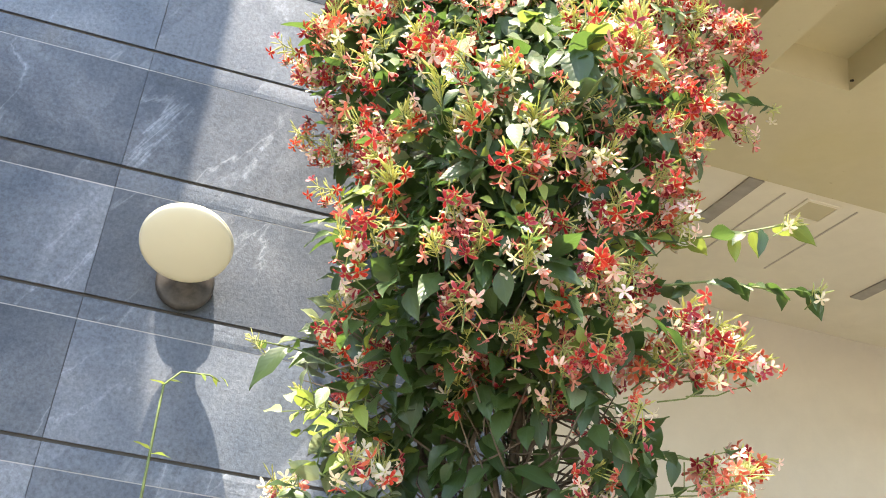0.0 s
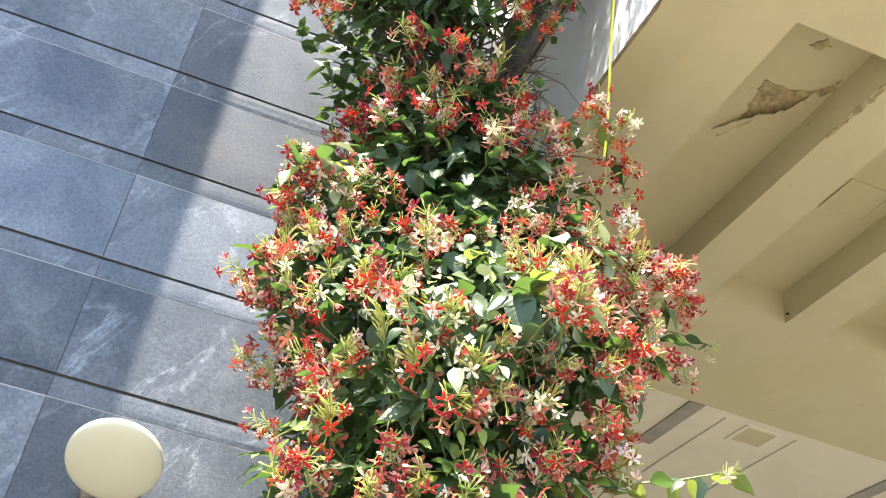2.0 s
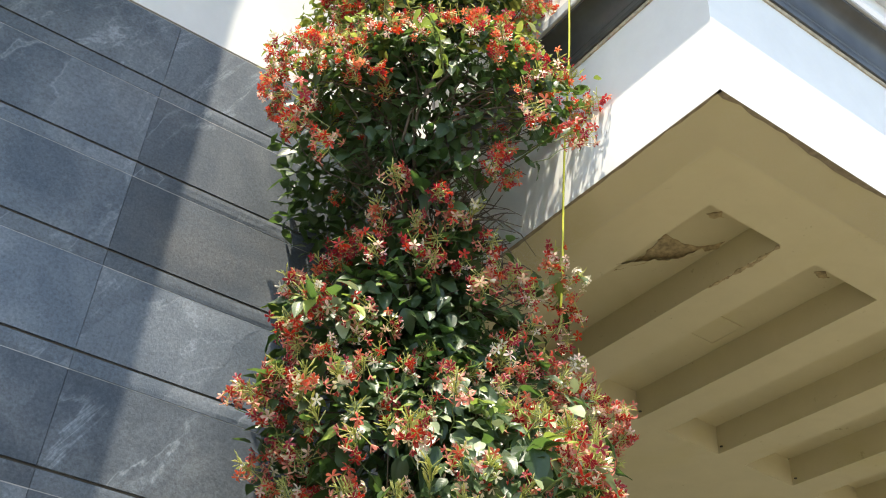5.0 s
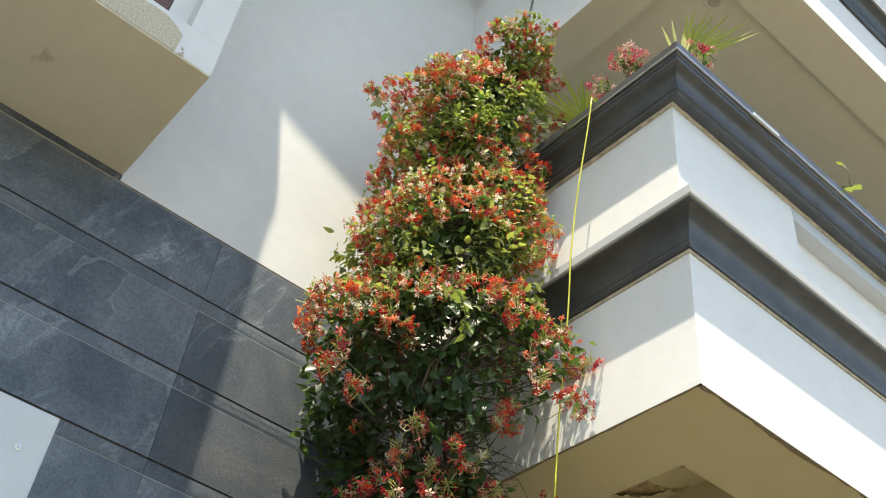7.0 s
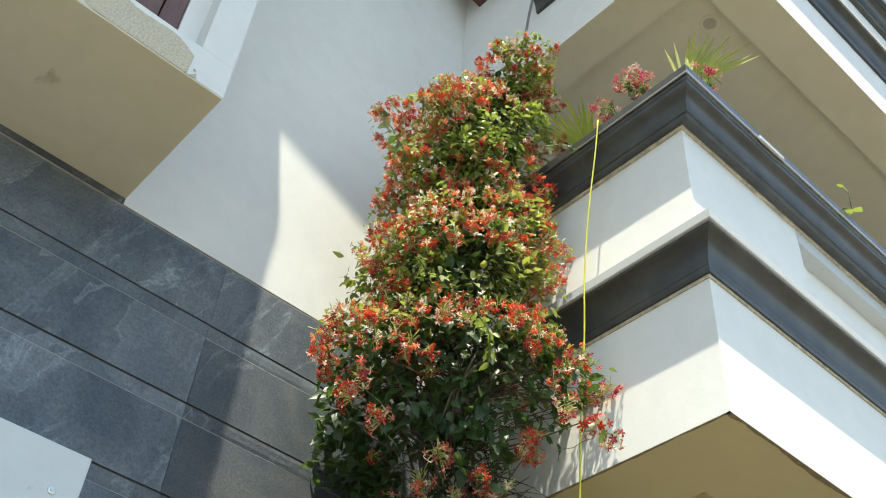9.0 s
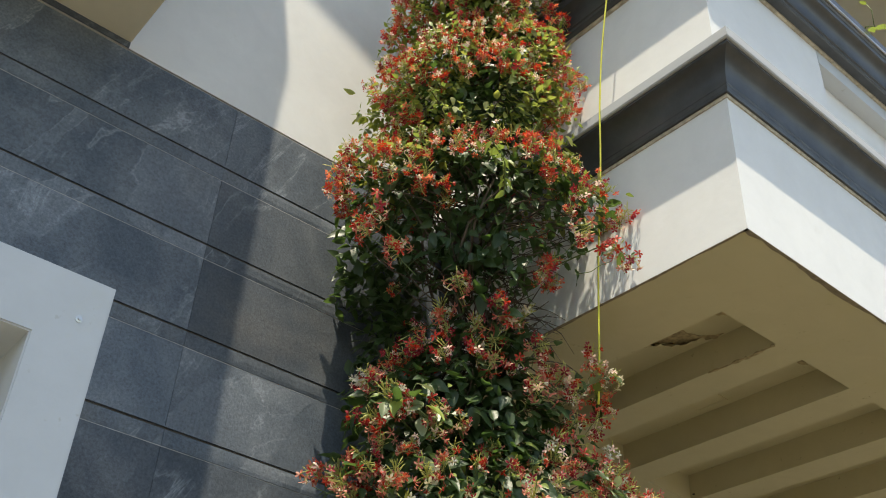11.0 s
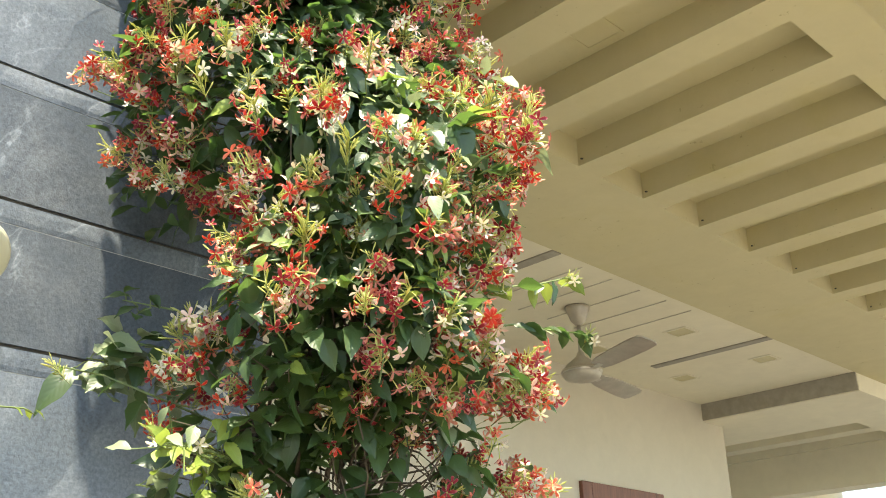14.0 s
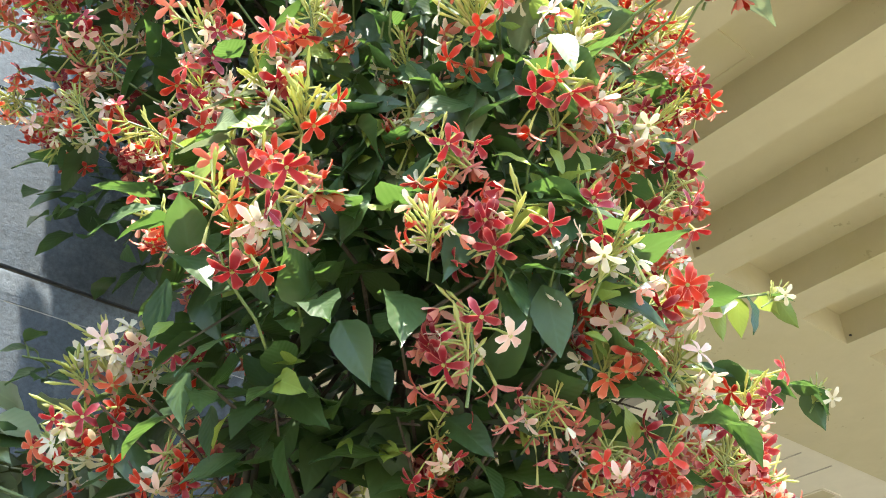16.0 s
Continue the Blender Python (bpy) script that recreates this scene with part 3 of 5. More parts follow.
for x, y0, y1 in ((5.66, 0.66, 1.60), (3.42, 0.67, 1.49), (2.335, 0.67, 1.12)):
    slot(x, y0, y1)
for i, x in enumerate((3.70, 3.97, 4.24, 4.51, 4.78, 2.50, 2.85)):
    tagged(part("ceiling_joint", boxes([(x - 0.004, x + 0.004, 0.72, 1.42, 3.6165, 3.622)]), JOINTLINE), "thin open joint between porch ceiling panels", "joint", "porch ceiling joints")


def square_light(x, y, z):
    e = base("recessed_light", "square recessed ceiling light with cream trim", "ceiling light", (x, y, z), "recessed ceiling lights")
    part("trim", boxes([(-0.085, 0.085, -0.085, -0.07, -0.006, 0.002), (-0.085, 0.085, 0.07, 0.085, -0.006, 0.002), (-0.085, -0.07, -0.07, 0.07, -0.006, 0.002), (0.07, 0.085, -0.07, 0.07, -0.006, 0.002)]), CREAM if y > 0 else SOFFIT, e)
    part("diffuser", boxes([(-0.07, 0.07, -0.07, 0.07, -0.003, 0.002)]), SOFFIT, e)


for x, y, z in ((5.10, 1.0, 3.62), (5.0, 1.62, 3.62), (6.1, 0.95, 3.62), (6.1, 1.62, 3.62), (2.69, 0.80, 3.62), (2.17, -0.54, ZS + 0.135)):
    square_light(x, y, z)
vs, fs = lathe([(0.055, 0.0), (0.055, -0.005), (0.045, -0.008), (0.038, -0.008), (0.036, -0.002)], 24)
dl = base("downlight", "round white recessed downlight in the upper ceiling", "ceiling light", (1.62, -1.47, 6.43))
link("rim", vs, fs, CREAM, dl, smooth=False)
vs, fs = lathe([(0.034, -0.001), (0.034, -0.004)], 24)
link("lens", vs, fs, RAW, dl)


# round wall lamp: opal dome on a dark base plate
def wall_lamp(x, z):
    e = base("wall_lamp", "round opal wall lamp tilted down on a dark weathered base plate", "wall lamp", (x, 0.0, z))
    flip = Matrix.Rotation(radians(90), 4, "X")
    vs, fs = lathe([(0.070, 0.0), (0.074, 0.010), (0.074, 0.026), (0.066, 0.034), (0.030, 0.036), (0.028, 0.060)], 40)
    link("base_plate", [flip @ v + Vector((0.012, 0, -0.072)) for v in vs], fs, LAMPBASE, e, "dark stained round base plate", True)
    head = Matrix.Translation((-0.004, -0.15, -0.014)) @ Matrix.Rotation(radians(90 + 56), 4, "X") @ Matrix.Diagonal((0.93, 0.93, 0.93, 1))
    vs, fs = tube([(0.012, -0.03, -0.06), (0.008, -0.06, -0.035), (0.0, -0.135, 0.012)], [0.022, 0.018, 0.016], 12)
    link("arm", vs, fs, LAMPBASE, e, "", True)
    vs, fs = lathe([(0.03, -0.030), (0.085, -0.026), (0.116, -0.012), (0.124, 0.0), (0.124, 0.006), (0.119, 0.008)], 48)
    link("shell", [head @ v for v in vs], fs, LAMPGLASS, e, "cream shell behind the cover", True)
    prof = [(0.1225, 0.0075), (0.1225, 0.012)] + [(0.122 * math.cos(a), 0.012 + 0.020 * math.sin(a)) for a in np.linspace(0.15, math.pi / 2 - 0.02, 10)]
    vs, fs = lathe(prof, 48)
    link("cover", [head @ v for v in vs], fs, LAMPGLASS, e, "cream opal dome cover", True)
    return e


wall_lamp(0.222, 2.483)


def ceiling_fan(x, y, ztop, zhub):
    e = base("ceiling_fan", "three-bladed greige ceiling fan hanging from the porch ceiling", "ceiling fan", (x, y, ztop))
    h = zhub - ztop
    vs, fs = lathe([(0.075, -0.001), (0.072, -0.02), (0.045, -0.09), (0.022, -0.115), (0.012, -0.118)], 24)
    link("canopy", vs, fs, FANPAINT, e, "", True)
    vs, fs = lathe([(0.0125, -0.11), (0.0125, h + 0.08)], 12)
    link("downrod", vs, fs, FANPAINT, e, "", True)
    vs, fs = lathe([(0.018, h + 0.12), (0.03, h + 0.09), (0.095, h + 0.035), (0.115, h), (0.118, h - 0.02), (0.10, h - 0.045), (0.05, h - 0.06), (0.01, h - 0.062)], 28)
    link("motor", vs, fs, FANPAINT, e, "", True)
    vs, fs = lathe([(0.120, h + 0.004), (0.123, h - 0.004), (0.120, h - 0.012), (0.110, h - 0.012)], 28)
    link("motor_ring", vs, fs, METAL, e, "bright chrome ring", True)
    for k in range(3):
        rot = Matrix.Rotation(radians(-111 + 120 * k), 4, "Z") @ Matrix.Rotation(radians(-14), 4, "X")
        st = [(0.17, 0.045), (0.25, 0.06), (0.40, 0.068), (0.58, 0.072), (0.67, 0.066), (0.69, 0.04)]
        bm = bmesh.new()
        up = [[bm.verts.new(rot @ Vector((r, s * w, 0.004)) + Vector((0, 0, h - 0.005))) for r, w in st] for s in (-1, 1)]
        dn = [[bm.verts.new(rot @ Vector((r, s * w, -0.004)) + Vector((0, 0, h - 0.005))) for r, w in st] for s in (-1, 1)]
        for i in range(len(st) - 1):
            bm.faces.new((up[0][i], up[0][i + 1], up[1][i + 1], up[1][i]))
            bm.faces.new((dn[1][i], dn[1][i + 1], dn[0][i + 1], dn[0][i]))
            bm.faces.new((up[0][i], dn[0][i], dn[0][i + 1], up[0][i + 1]))
            bm.faces.new((up[1][i + 1], dn[1][i + 1], dn[1][i], up[1][i]))
        bm.faces.new((up[0][0], up[1][0], dn[1][0], dn[0][0]))
        bm.faces.new((up[0][-1], dn[0][-1], dn[1][-1], up[1][-1]))
        blade = part("blade", bm, FANPAINT, e)
        br = boxes([(0.09, 0.21, -0.016, 0.016, -0.009, -0.0045)], 0.002)
        br.transform(Matrix.Translation((0, 0, h - 0.005)) @ rot)
        part("bracket", br, METAL, blade, "chrome blade bracket")
    return e


ceiling_fan(4.20, 1.15, 3.62, 3.215)


# flaked paint in the ribbed ceiling
FLAKED = plain("brown_flaked_patch", (0.34, 0.27, 0.15), 0.95, 0, 0.4, 40)


def flake(outline, z, seed, label, flap=()):
    """A patch where the paint has come off, with a ragged border, and a strip of paint that curls down from it."""
    pts, n = [], len(outline)
    for i in range(n):
        p, q = Vector(outline[i]), Vector(outline[(i + 1) % n])
        m = max(2, int((q - p).length / 0.008))
        side = Vector((-(q - p).y, (q - p).x)).normalized()
        for k in range(m):
            w = p.lerp(q, k / m)
            pts.append(w + side * (0.010 * noise.noise(Vector((w.x * 30, w.y * 30, seed))) + 0.006 * noise.noise(Vector((w.x * 90, w.y * 90, seed)))))
    c = sum(pts, Vector((0, 0))) / len(pts)
    e = base("paint_flake", label, "flaked paint", (c.x, c.y, z), "flaked ceiling patches")
    vs = [(p.x - c.x, p.y - c.y, h) for h in (0.002, -0.003) for p in pts]
    n = len(pts)
    fs = [tuple(range(2 * n - 1, n - 1, -1)), tuple(range(n))] + [(i, (i + 1) % n, n + (i + 1) % n, n + i) for i in range(n)]
    link("bare_patch", vs, fs, FLAKED, e)
    if flap:
        vs, fs = [], []
        m = 40
        for k in range(m + 1):
            f = k / m * (len(flap) - 1)
            i = min(int(f), len(flap) - 2)
            p = Vector(flap[i]).lerp(Vector(flap[i + 1]), f - i) - c
            drop = 0.030 * math.sin(math.pi * k / m) * (0.8 + 0.6 * noise.noise(Vector((k * 0.35, seed, 0))))
            for o, h in ((0.0, -0.003), (-0.012, -0.003 - 0.6 * drop), (-0.030, -0.003 - drop), (-0.030, -0.0045 - drop), (-0.012, -0.0055 - 0.6 * drop), (0.002, -0.0055)):
                vs.append((p.x + o, p.y + 0.3 * o, h))
        for k in range(m):
            fs += [(6 * k + j, 6 * k + (j + 1) % 6, 6 * k + 6 + (j + 1) % 6, 6 * k + 6 + j) for j in range(6)]
        link("curled_edge", vs, fs, SOFFIT, e, "strip of paint curling down")


flake([(1.615, -0.585), (1.634, -0.72), (1.605, -0.855), (1.70, -0.85), (1.755, -0.885), (1.79, -0.955), (1.796, -0.91), (1.755, -0.795), (1.685, -0.735)], ZS + 0.135, 2.0, "long brown patch of flaked ceiling paint with a curled edge", [(1.615, -0.60), (1.675, -0.725), (1.745, -0.79), (1.785, -0.87)])
flake([(1.63, -1.02), (1.66, -1.06), (1.69, -1.04), (1.66, -1.02)], ZS + 0.135, 5.0, "small brown patch of flaked ceiling paint")
flake([(1.29, -0.43), (1.33, -0.49), (1.40, -0.50), (1.35, -0.44)], ZS, 7.0, "small brown patch of flaked ceiling paint")
flake([(2.16, -1.03), (2.19, -1.055), (2.23, -1.04), (2.20, -1.015)], ZS + 0.135, 8.0, "small brown patch of flaked ceiling paint")
flake([(1.801, -0.85), (1.801, -1.16), (1.808, -1.12), (1.815, -1.02), (1.809, -0.94)], ZS, 4.0, "chipped brown edge of a ceiling rib")
for i in range(1, 10):
    for y in (-0.006,):
        vs, fs = tube([(1.476 + 0.492 * i + 0.322, y, ZS + 0.028), (1.476 + 0.492 * i + 0.312, y, ZS + 0.024)], 0.0045, 8)
        tagged(link("conduit_stub", vs, fs, LAMPBASE), "tiny dark conduit stub in a ceiling rib", "conduit", "ceiling conduit stubs")


# ---- the climbing vine ----
# from a height of 1.65 m upwards, every 0.18 m: how far the crown's middle lies to the side and to the back
# of (0.72, -0.75), and its half width and half depth
CROWN = [
    (0.17, 0.29, 0.32, 0.15), (0.12, 0.25, 0.37, 0.18), (0.07, 0.20, 0.42, 0.23), (0.08, 0.08, 0.38, 0.40), (0.11, 0.07, 0.31, 0.45), (0.14, 0.10, 0.34, 0.43),
    (0.10, 0.11, 0.48, 0.34), (0.07, 0.15, 0.53, 0.30), (0.02, 0.18, 0.47, 0.26), (0.01, 0.20, 0.46, 0.25), (0.05, 0.16, 0.33, 0.26), (-0.06, 0.07, 0.28, 0.25),
    (-0.06, -0.03, 0.52, 0.24), (-0.00, -0.03, 0.55, 0.32), (-0.09, 0.07, 0.44, 0.33), (-0.13, 0.05, 0.46, 0.36), (-0.08, 0.05, 0.43, 0.35), (0.01, 0.13, 0.41, 0.32),
    (-0.07, 0.15, 0.37, 0.36), (-0.09, 0.12, 0.34, 0.36), (-0.08, 0.10, 0.34, 0.33), (-0.09, 0.10, 0.42, 0.30), (0.02, 0.15, 0.36, 0.28), (0.12, 0.17, 0.28, 0.28),
    (0.15, 0.16, 0.22, 0.31)]


def axes(z):
    """The crown's broad and deep direction at a height; its middle tier is turned a little to the wall."""
    th = radians(-36.87 + 16 * math.exp(-((z - 2.95) / 0.35) ** 2))
    return Vector((math.cos(th), math.sin(th), 0)), Vector((-math.sin(th), math.cos(th), 0))


def crown(z):
    """Centre of the crown, its half width and its half depth at a height."""
    f = min(max((z - 1.65) / 0.18, 0.0), len(CROWN) - 1.001)
    i = int(f)
    s, b, w, g = (p + (f - i) * (q - p) for p, q in zip(CROWN[i], CROWN[i + 1]))
    lat, dep = axes(z)
    return Vector((0.72, -0.75, z)) + lat * s + dep * b, w, g


def flare(z):
    """Above 0 where the crown widens upwards, so that its side looks down."""
    return (crown(z + 0.07)[1] - crown(z - 0.07)[1]) / 0.14


rng = random.Random(11)


def on_crown(z, ang, f):
    """A point of the crown and the way out of it: angle 0 faces away from the wall."""
    c, r, g = crown(z)
    lat, dep = axes(z)
    p = c - dep * math.cos(ang) * g * f + lat * math.sin(ang) * r * f
    d = (-dep * math.cos(ang) * r + lat * math.sin(ang) * g).normalized()
    d = (d - Vector((0, 0, 0.6 * flare(z)))).normalized()
    p += d * f * (0.11 * noise.noise(p * 3.6) + 0.06 * noise.noise(p * 8.1) - 0.05)
    p.y = min(p.y, -0.03)
    return p, d


def frame_of(fwd, up, roll=0.0):
    """A rotation whose z runs along fwd and whose y leans to up."""
    z = fwd.normalized()
    x = up.cross(z)
    if x.length < 1e-4:
        x = Vector((1, 0, 0)).cross(z)
    x.normalize()
    return Matrix((x, z.cross(x), z)).transposed().to_4x4() @ Matrix.Rotation(roll, 4, "Z")


# leaf blades: length along y, midrib at x = 0
FINE = ((0.0, 0.02), (0.08, 0.34), (0.20, 0.76), (0.36, 1.0), (0.56, 0.93), (0.76, 0.58), (0.90, 0.22), (1.0, 0.01))
COARSE = ((0.0, 0.04), (0.16, 0.70), (0.42, 1.0), (0.74, 0.62), (1.0, 0.02))


def leaf_shape(length, width, droop, fold, wave, seed, st=FINE, cols=(-1, -0.5, 0, 0.5, 1)):
    r = random.Random(seed)
    vs, uv, fs = [], [], []
    m = len(cols)
    bend = r.uniform(-0.10, 0.10)
    for f, w in st:
        y = f * length
        z = -droop * length * f * f
        for s in cols:
            hw = 0.5 * width * w * s
            rise = abs(hw) * fold + wave * length * 0.03 * math.sin(f * 11 + s * 2 + r.random() * 0.8) * abs(s)
            vs.append((hw + bend * length * f * f, y, z + rise))
            uv.append((0.5 + 0.5 * s * w, f))
    for i in range(len(st) - 1):
        for k in range(m - 1):
            a = i * m + k
            fs.append((a, a + 1, a + m + 1, a + m))
    return np.array(vs), np.array(uv), fs


def leaf_set(**kw):
    return [leaf_shape(0.074 + 0.008 * (i % 4), 0.042 + 0.004 * (i % 3), 0.08 + 0.10 * (i % 5), 0.15 + 0.12 * (i % 3), 0.7 + 0.5 * (i % 2), i, **kw) for i in range(8)]


LEAVES = leaf_set()
FAR_LEAVES = leaf_set(st=COARSE, cols=(-1, 0, 1))


def leaf_pose(p, d, size):
    out = (d * 0.7 + Vector((rng.gauss(0, 0.6), rng.gauss(0, 0.6), rng.gauss(-0.5, 0.45)))).normalized()
    nrm = (Vector((0, 0, 0.75)) + d * 0.85 + Vector((rng.gauss(0, 0.45), rng.gauss(0, 0.45), rng.gauss(0, 0.3)))).normalized()
    x = out.cross(nrm).normalized()
    n2 = x.cross(out)
    m = Matrix((x, out, n2)).transposed().to_4x4()
    return Matrix.Translation(p) @ m @ Matrix.Diagonal((size, size, size, 1))


vine = base("climbing_vine", "tall flowering climber with red, pink and white star blossoms", "climbing plant", (0.72, -0.6, 0.0))


def hang(ob):
    ob.parent = vine
    ob.matrix_parent_inverse = Matrix.Translation(-Vector(vine.location))
    return ob


# woody stems twisting up from the ground
for k in range(11):
    path, rad = [], []
    ph = rng.uniform(0, 6.28)
    top = rng.uniform(3.6, 5.7)
    z = 0.0
    while z < top:
        c, r, g = crown(z)
        q = min(1.0, z / 1.6)
        a = ph + z * (1.1 + 0.15 * k) + 0.5 * math.sin(z * 3 + k)
        rr = (0.05 + 0.20 * r * q)
        path.append((c.x * q + 0.78 * (1 - q) + rr * math.cos(a), min(-0.05, c.y * q - 0.45 * (1 - q) + rr * math.sin(a) + 0.05), z))
        rad.append(max(0.004, (0.011 - 0.0006 * k) * (1 - 0.65 * z / top)))
        z += 0.09
    vs, fs = tube(path, rad, 7)
    hang(link("stem", vs, fs, BARK, None, "twisting woody brown stem" if k < 1 else "", True))

# fine dark twigs inside the crown and hanging bare below its tiers
vs_all, fs_all = [], []
for k in range(900):
    z = rng.uniform(1.5, 5.8) if k % 4 else rng.uniform(3.35, 3.75) if k % 8 else rng.uniform(1.5, 2.05)
    a = rng.uniform(-2.6, 2.6)
    p0, d = on_crown(z, a, rng.uniform(0.05, 0.35))
    p1, _ = on_crown(z + rng.uniform(-0.15, 0.22), a + rng.gauss(0, 0.5), rng.uniform(0.7, 1.0))
    mid = (p0 + p1) / 2 + Vector((rng.gauss(0, 0.05), rng.gauss(0, 0.05), rng.gauss(0.02, 0.08)))
    mid.y = min(mid.y, -0.02)
    pts = [p0 * (1 - t) ** 2 + mid * 2 * t * (1 - t) + p1 * t * t for t in (0, 0.25, 0.5, 0.75, 1)]
    vs, fs = tube(pts, [0.0032, 0.0027, 0.0023, 0.0019, 0.0012], 4)
    q = len(vs_all)
    vs_all += vs
    fs_all += [tuple(q + i for i in f) for f in fs]
hang(tagged(link("twig_tangle", vs_all, fs_all, BARK, None, "tangle of fine brown twigs"), kind="stuff"))

# leaves: the nearest singly, the rest together
leaf_meshes = []
for i, (v, uv, fs) in enumerate(LEAVES):
    for m in (LEAF, YOUNG, PALELEAF):
        ob = link("leaf", v, fs, m, None, "", True, uv)
        leaf_meshes.append(ob.data)
        bpy.data.objects.remove(ob)


def leaf_mesh(i, tone):
    """Blade i in one of three tones: 0 dark, 1 young, 2 pale."""
    return leaf_meshes[3 * (i % 8) + tone]


def single_leaf(p, d, size, tone=0):
    ob = obj("leaf", leaf_mesh(rng.randrange(8), tone))
    hang(ob)
    ob.matrix_basis = leaf_pose(p, d, size)
    if tone:
        ob["label"] = ("", "fresh yellow-green leaf", "pale grey-green leaf")[tone]
    return ob


def bare(p, z):
    """True in the parts of the crown where only twigs show."""
    lat = axes(z)[0]
    side = (p - Vector((0.72, -0.75, z))).dot(lat)
    if 3.38 < z < 3.62 and side > 0.12:
        return rng.random() < 0.8
    if z < 2.04 and -0.02 < side < 0.32:
        return rng.random() < 0.76
    if 3.14 < z < 3.64 and rng.random() < (0.30 if z < 3.36 else 0.5):
        return True
    if 3.6 < z < 4.0 and -0.18 < side < 0.30 and rng.random() < 0.55:
        return True
    if 3.4 < z < 3.8 and side < -0.18 and rng.random() < 0.5:
        return True
    if z < 2.25 and side < -0.12 and p.y < -0.62:
        return True
    return False


def crowd(name, count, zr, fr, ar, sizes, mat, label, gap=-0.30, under=1.0, far=False):
    """Many leaves in a shell of the crown, thinned by a coarse noise into clumps and gaps."""
    V, U, F, q = [], [], [], 0
    blades = FAR_LEAVES if far else LEAVES
    for k in range(count):
        z = rng.uniform(*zr)
        p, d = on_crown(z, rng.gauss(0, ar), rng.uniform(*fr))
        if noise.noise(p * 4.5) < gap or bare(p, z):
            continue
        if flare(z) > 0.35 and rng.random() > under:
            continue
        v, uv, fs = blades[rng.randrange(8)]
        m = np.array(leaf_pose(p, d, rng.uniform(*sizes)))
        V.append(v @ m[:3, :3].T + m[:3, 3])
        U.append(uv)
        F += [tuple(q + i for i in f) for f in fs]
        q += len(v)
    V = np.concatenate(V)
    V[:, 1] = np.minimum(V[:, 1], -0.012)
    hang(tagged(link(name, V, F, mat, None, label, True, np.concatenate(U)), kind="stuff"))


INNER = "dark green inner leaves of the climber"
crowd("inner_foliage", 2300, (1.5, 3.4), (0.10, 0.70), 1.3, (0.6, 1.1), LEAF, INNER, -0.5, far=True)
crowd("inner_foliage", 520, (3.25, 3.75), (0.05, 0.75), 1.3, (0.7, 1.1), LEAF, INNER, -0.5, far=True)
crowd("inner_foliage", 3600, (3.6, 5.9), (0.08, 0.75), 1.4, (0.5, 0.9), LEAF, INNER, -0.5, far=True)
# leaves added between crown and wall, set along sun rays to shadow the wall
V, U, F, q = [], [], [], 0
for k in range(2400):
    y = -rng.uniform(0.05, 0.42)
    low = rng.uniform(2.0, 3.9)
    p = Vector((rng.uniform(0.70 if low < 2.9 else 0.62, 1.05) + 0.96 * y, y, low - 4.4 * y))
    if p.z > 4.5 or p.z < 2.72 or noise.noise(p * 4.0) < -0.35 or (p.x < 0.62 and not (3.68 < p.z < 4.15 and p.x > 0.38 or 2.75 < p.z < 3.1 and p.x > 0.44)):
        continue
    v, uv, fs = FAR_LEAVES[rng.randrange(8)]
    m = np.array(leaf_pose(p, Vector((-0.7, -0.5, 0.2)), rng.uniform(0.6, 1.0)))
    V.append(v @ m[:3, :3].T + m[:3, 3])
    U.append(uv)
    F += [tuple(q + i for i in f) for f in fs]
    q += len(v)
V = np.concatenate(V)
V[:, 1] = np.minimum(V[:, 1], -0.012)
hang(tagged(link("inner_foliage", V, F, LEAF, None, INNER, True, np.concatenate(U)), kind="stuff"))
crowd("foliage", 2200, (1.75, 3.5), (0.62, 0.98), 1.15, (0.55, 1.0), LEAF, "dense green oval leaves")
# below the top tier the darker leaf colour is kept for its shade
crowd("foliage", 700, (3.55, 4.08), (0.62, 0.98), 1.2, (0.40, 0.75), LEAF, "dense green oval leaves")
crowd("foliage", 4200, (4.02, 5.95), (0.62, 0.98), 1.2, (0.32, 0.66), HIGHLEAF, "dense yellow-green oval leaves of the upper crown, lightened in colour for sun", -0.25, 0.6, far=True)
crowd("young_foliage", 480, (2.1, 3.2), (0.88, 1.02), 0.8, (0.28, 0.55), YOUNG, "small fresh yellow-green leaves", -0.05, 0.4)
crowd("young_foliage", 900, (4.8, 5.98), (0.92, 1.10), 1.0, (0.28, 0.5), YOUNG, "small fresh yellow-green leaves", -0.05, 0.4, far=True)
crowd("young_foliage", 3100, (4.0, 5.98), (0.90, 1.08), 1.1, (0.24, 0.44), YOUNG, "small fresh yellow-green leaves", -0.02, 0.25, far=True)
crowd("pale_foliage", 150, (2.35, 3.0), (0.88, 1.04), 0.6, (0.45, 0.80), PALELEAF, "pale grey-green leaves, a sunlit sheen put into their colour", -0.05, 0.5)
crowd("pale_foliage", 160, (4.1, 5.8), (0.85, 1.0), 1.0, (0.36, 0.6), PALELEAF, "pale grey-green leaves, a sunlit sheen put into their colour", -0.1, 0.5, far=True)
for k in range(150):
    z = rng.uniform(1.85, 3.3)
    p, d = on_crown(z, rng.gauss(0, 0.9), rng.uniform(0.82, 0.97))
    if not bare(p, z):
        single_leaf(p, d, rng.uniform(0.6, 1.05), rng.choices((0, 1, 2), (11, 1, 1))[0])


# flowers
BACKS = {0: 8, 1: 8, 2: 8, 3: 4, 4: 4, 7: 3}
PETALS = [RED, CRIMSON, SALMON, PINKW, IVORY, BUD, STEM, PETUNIA, PETALBACK]
DOWN = Vector((0, 0, -1))
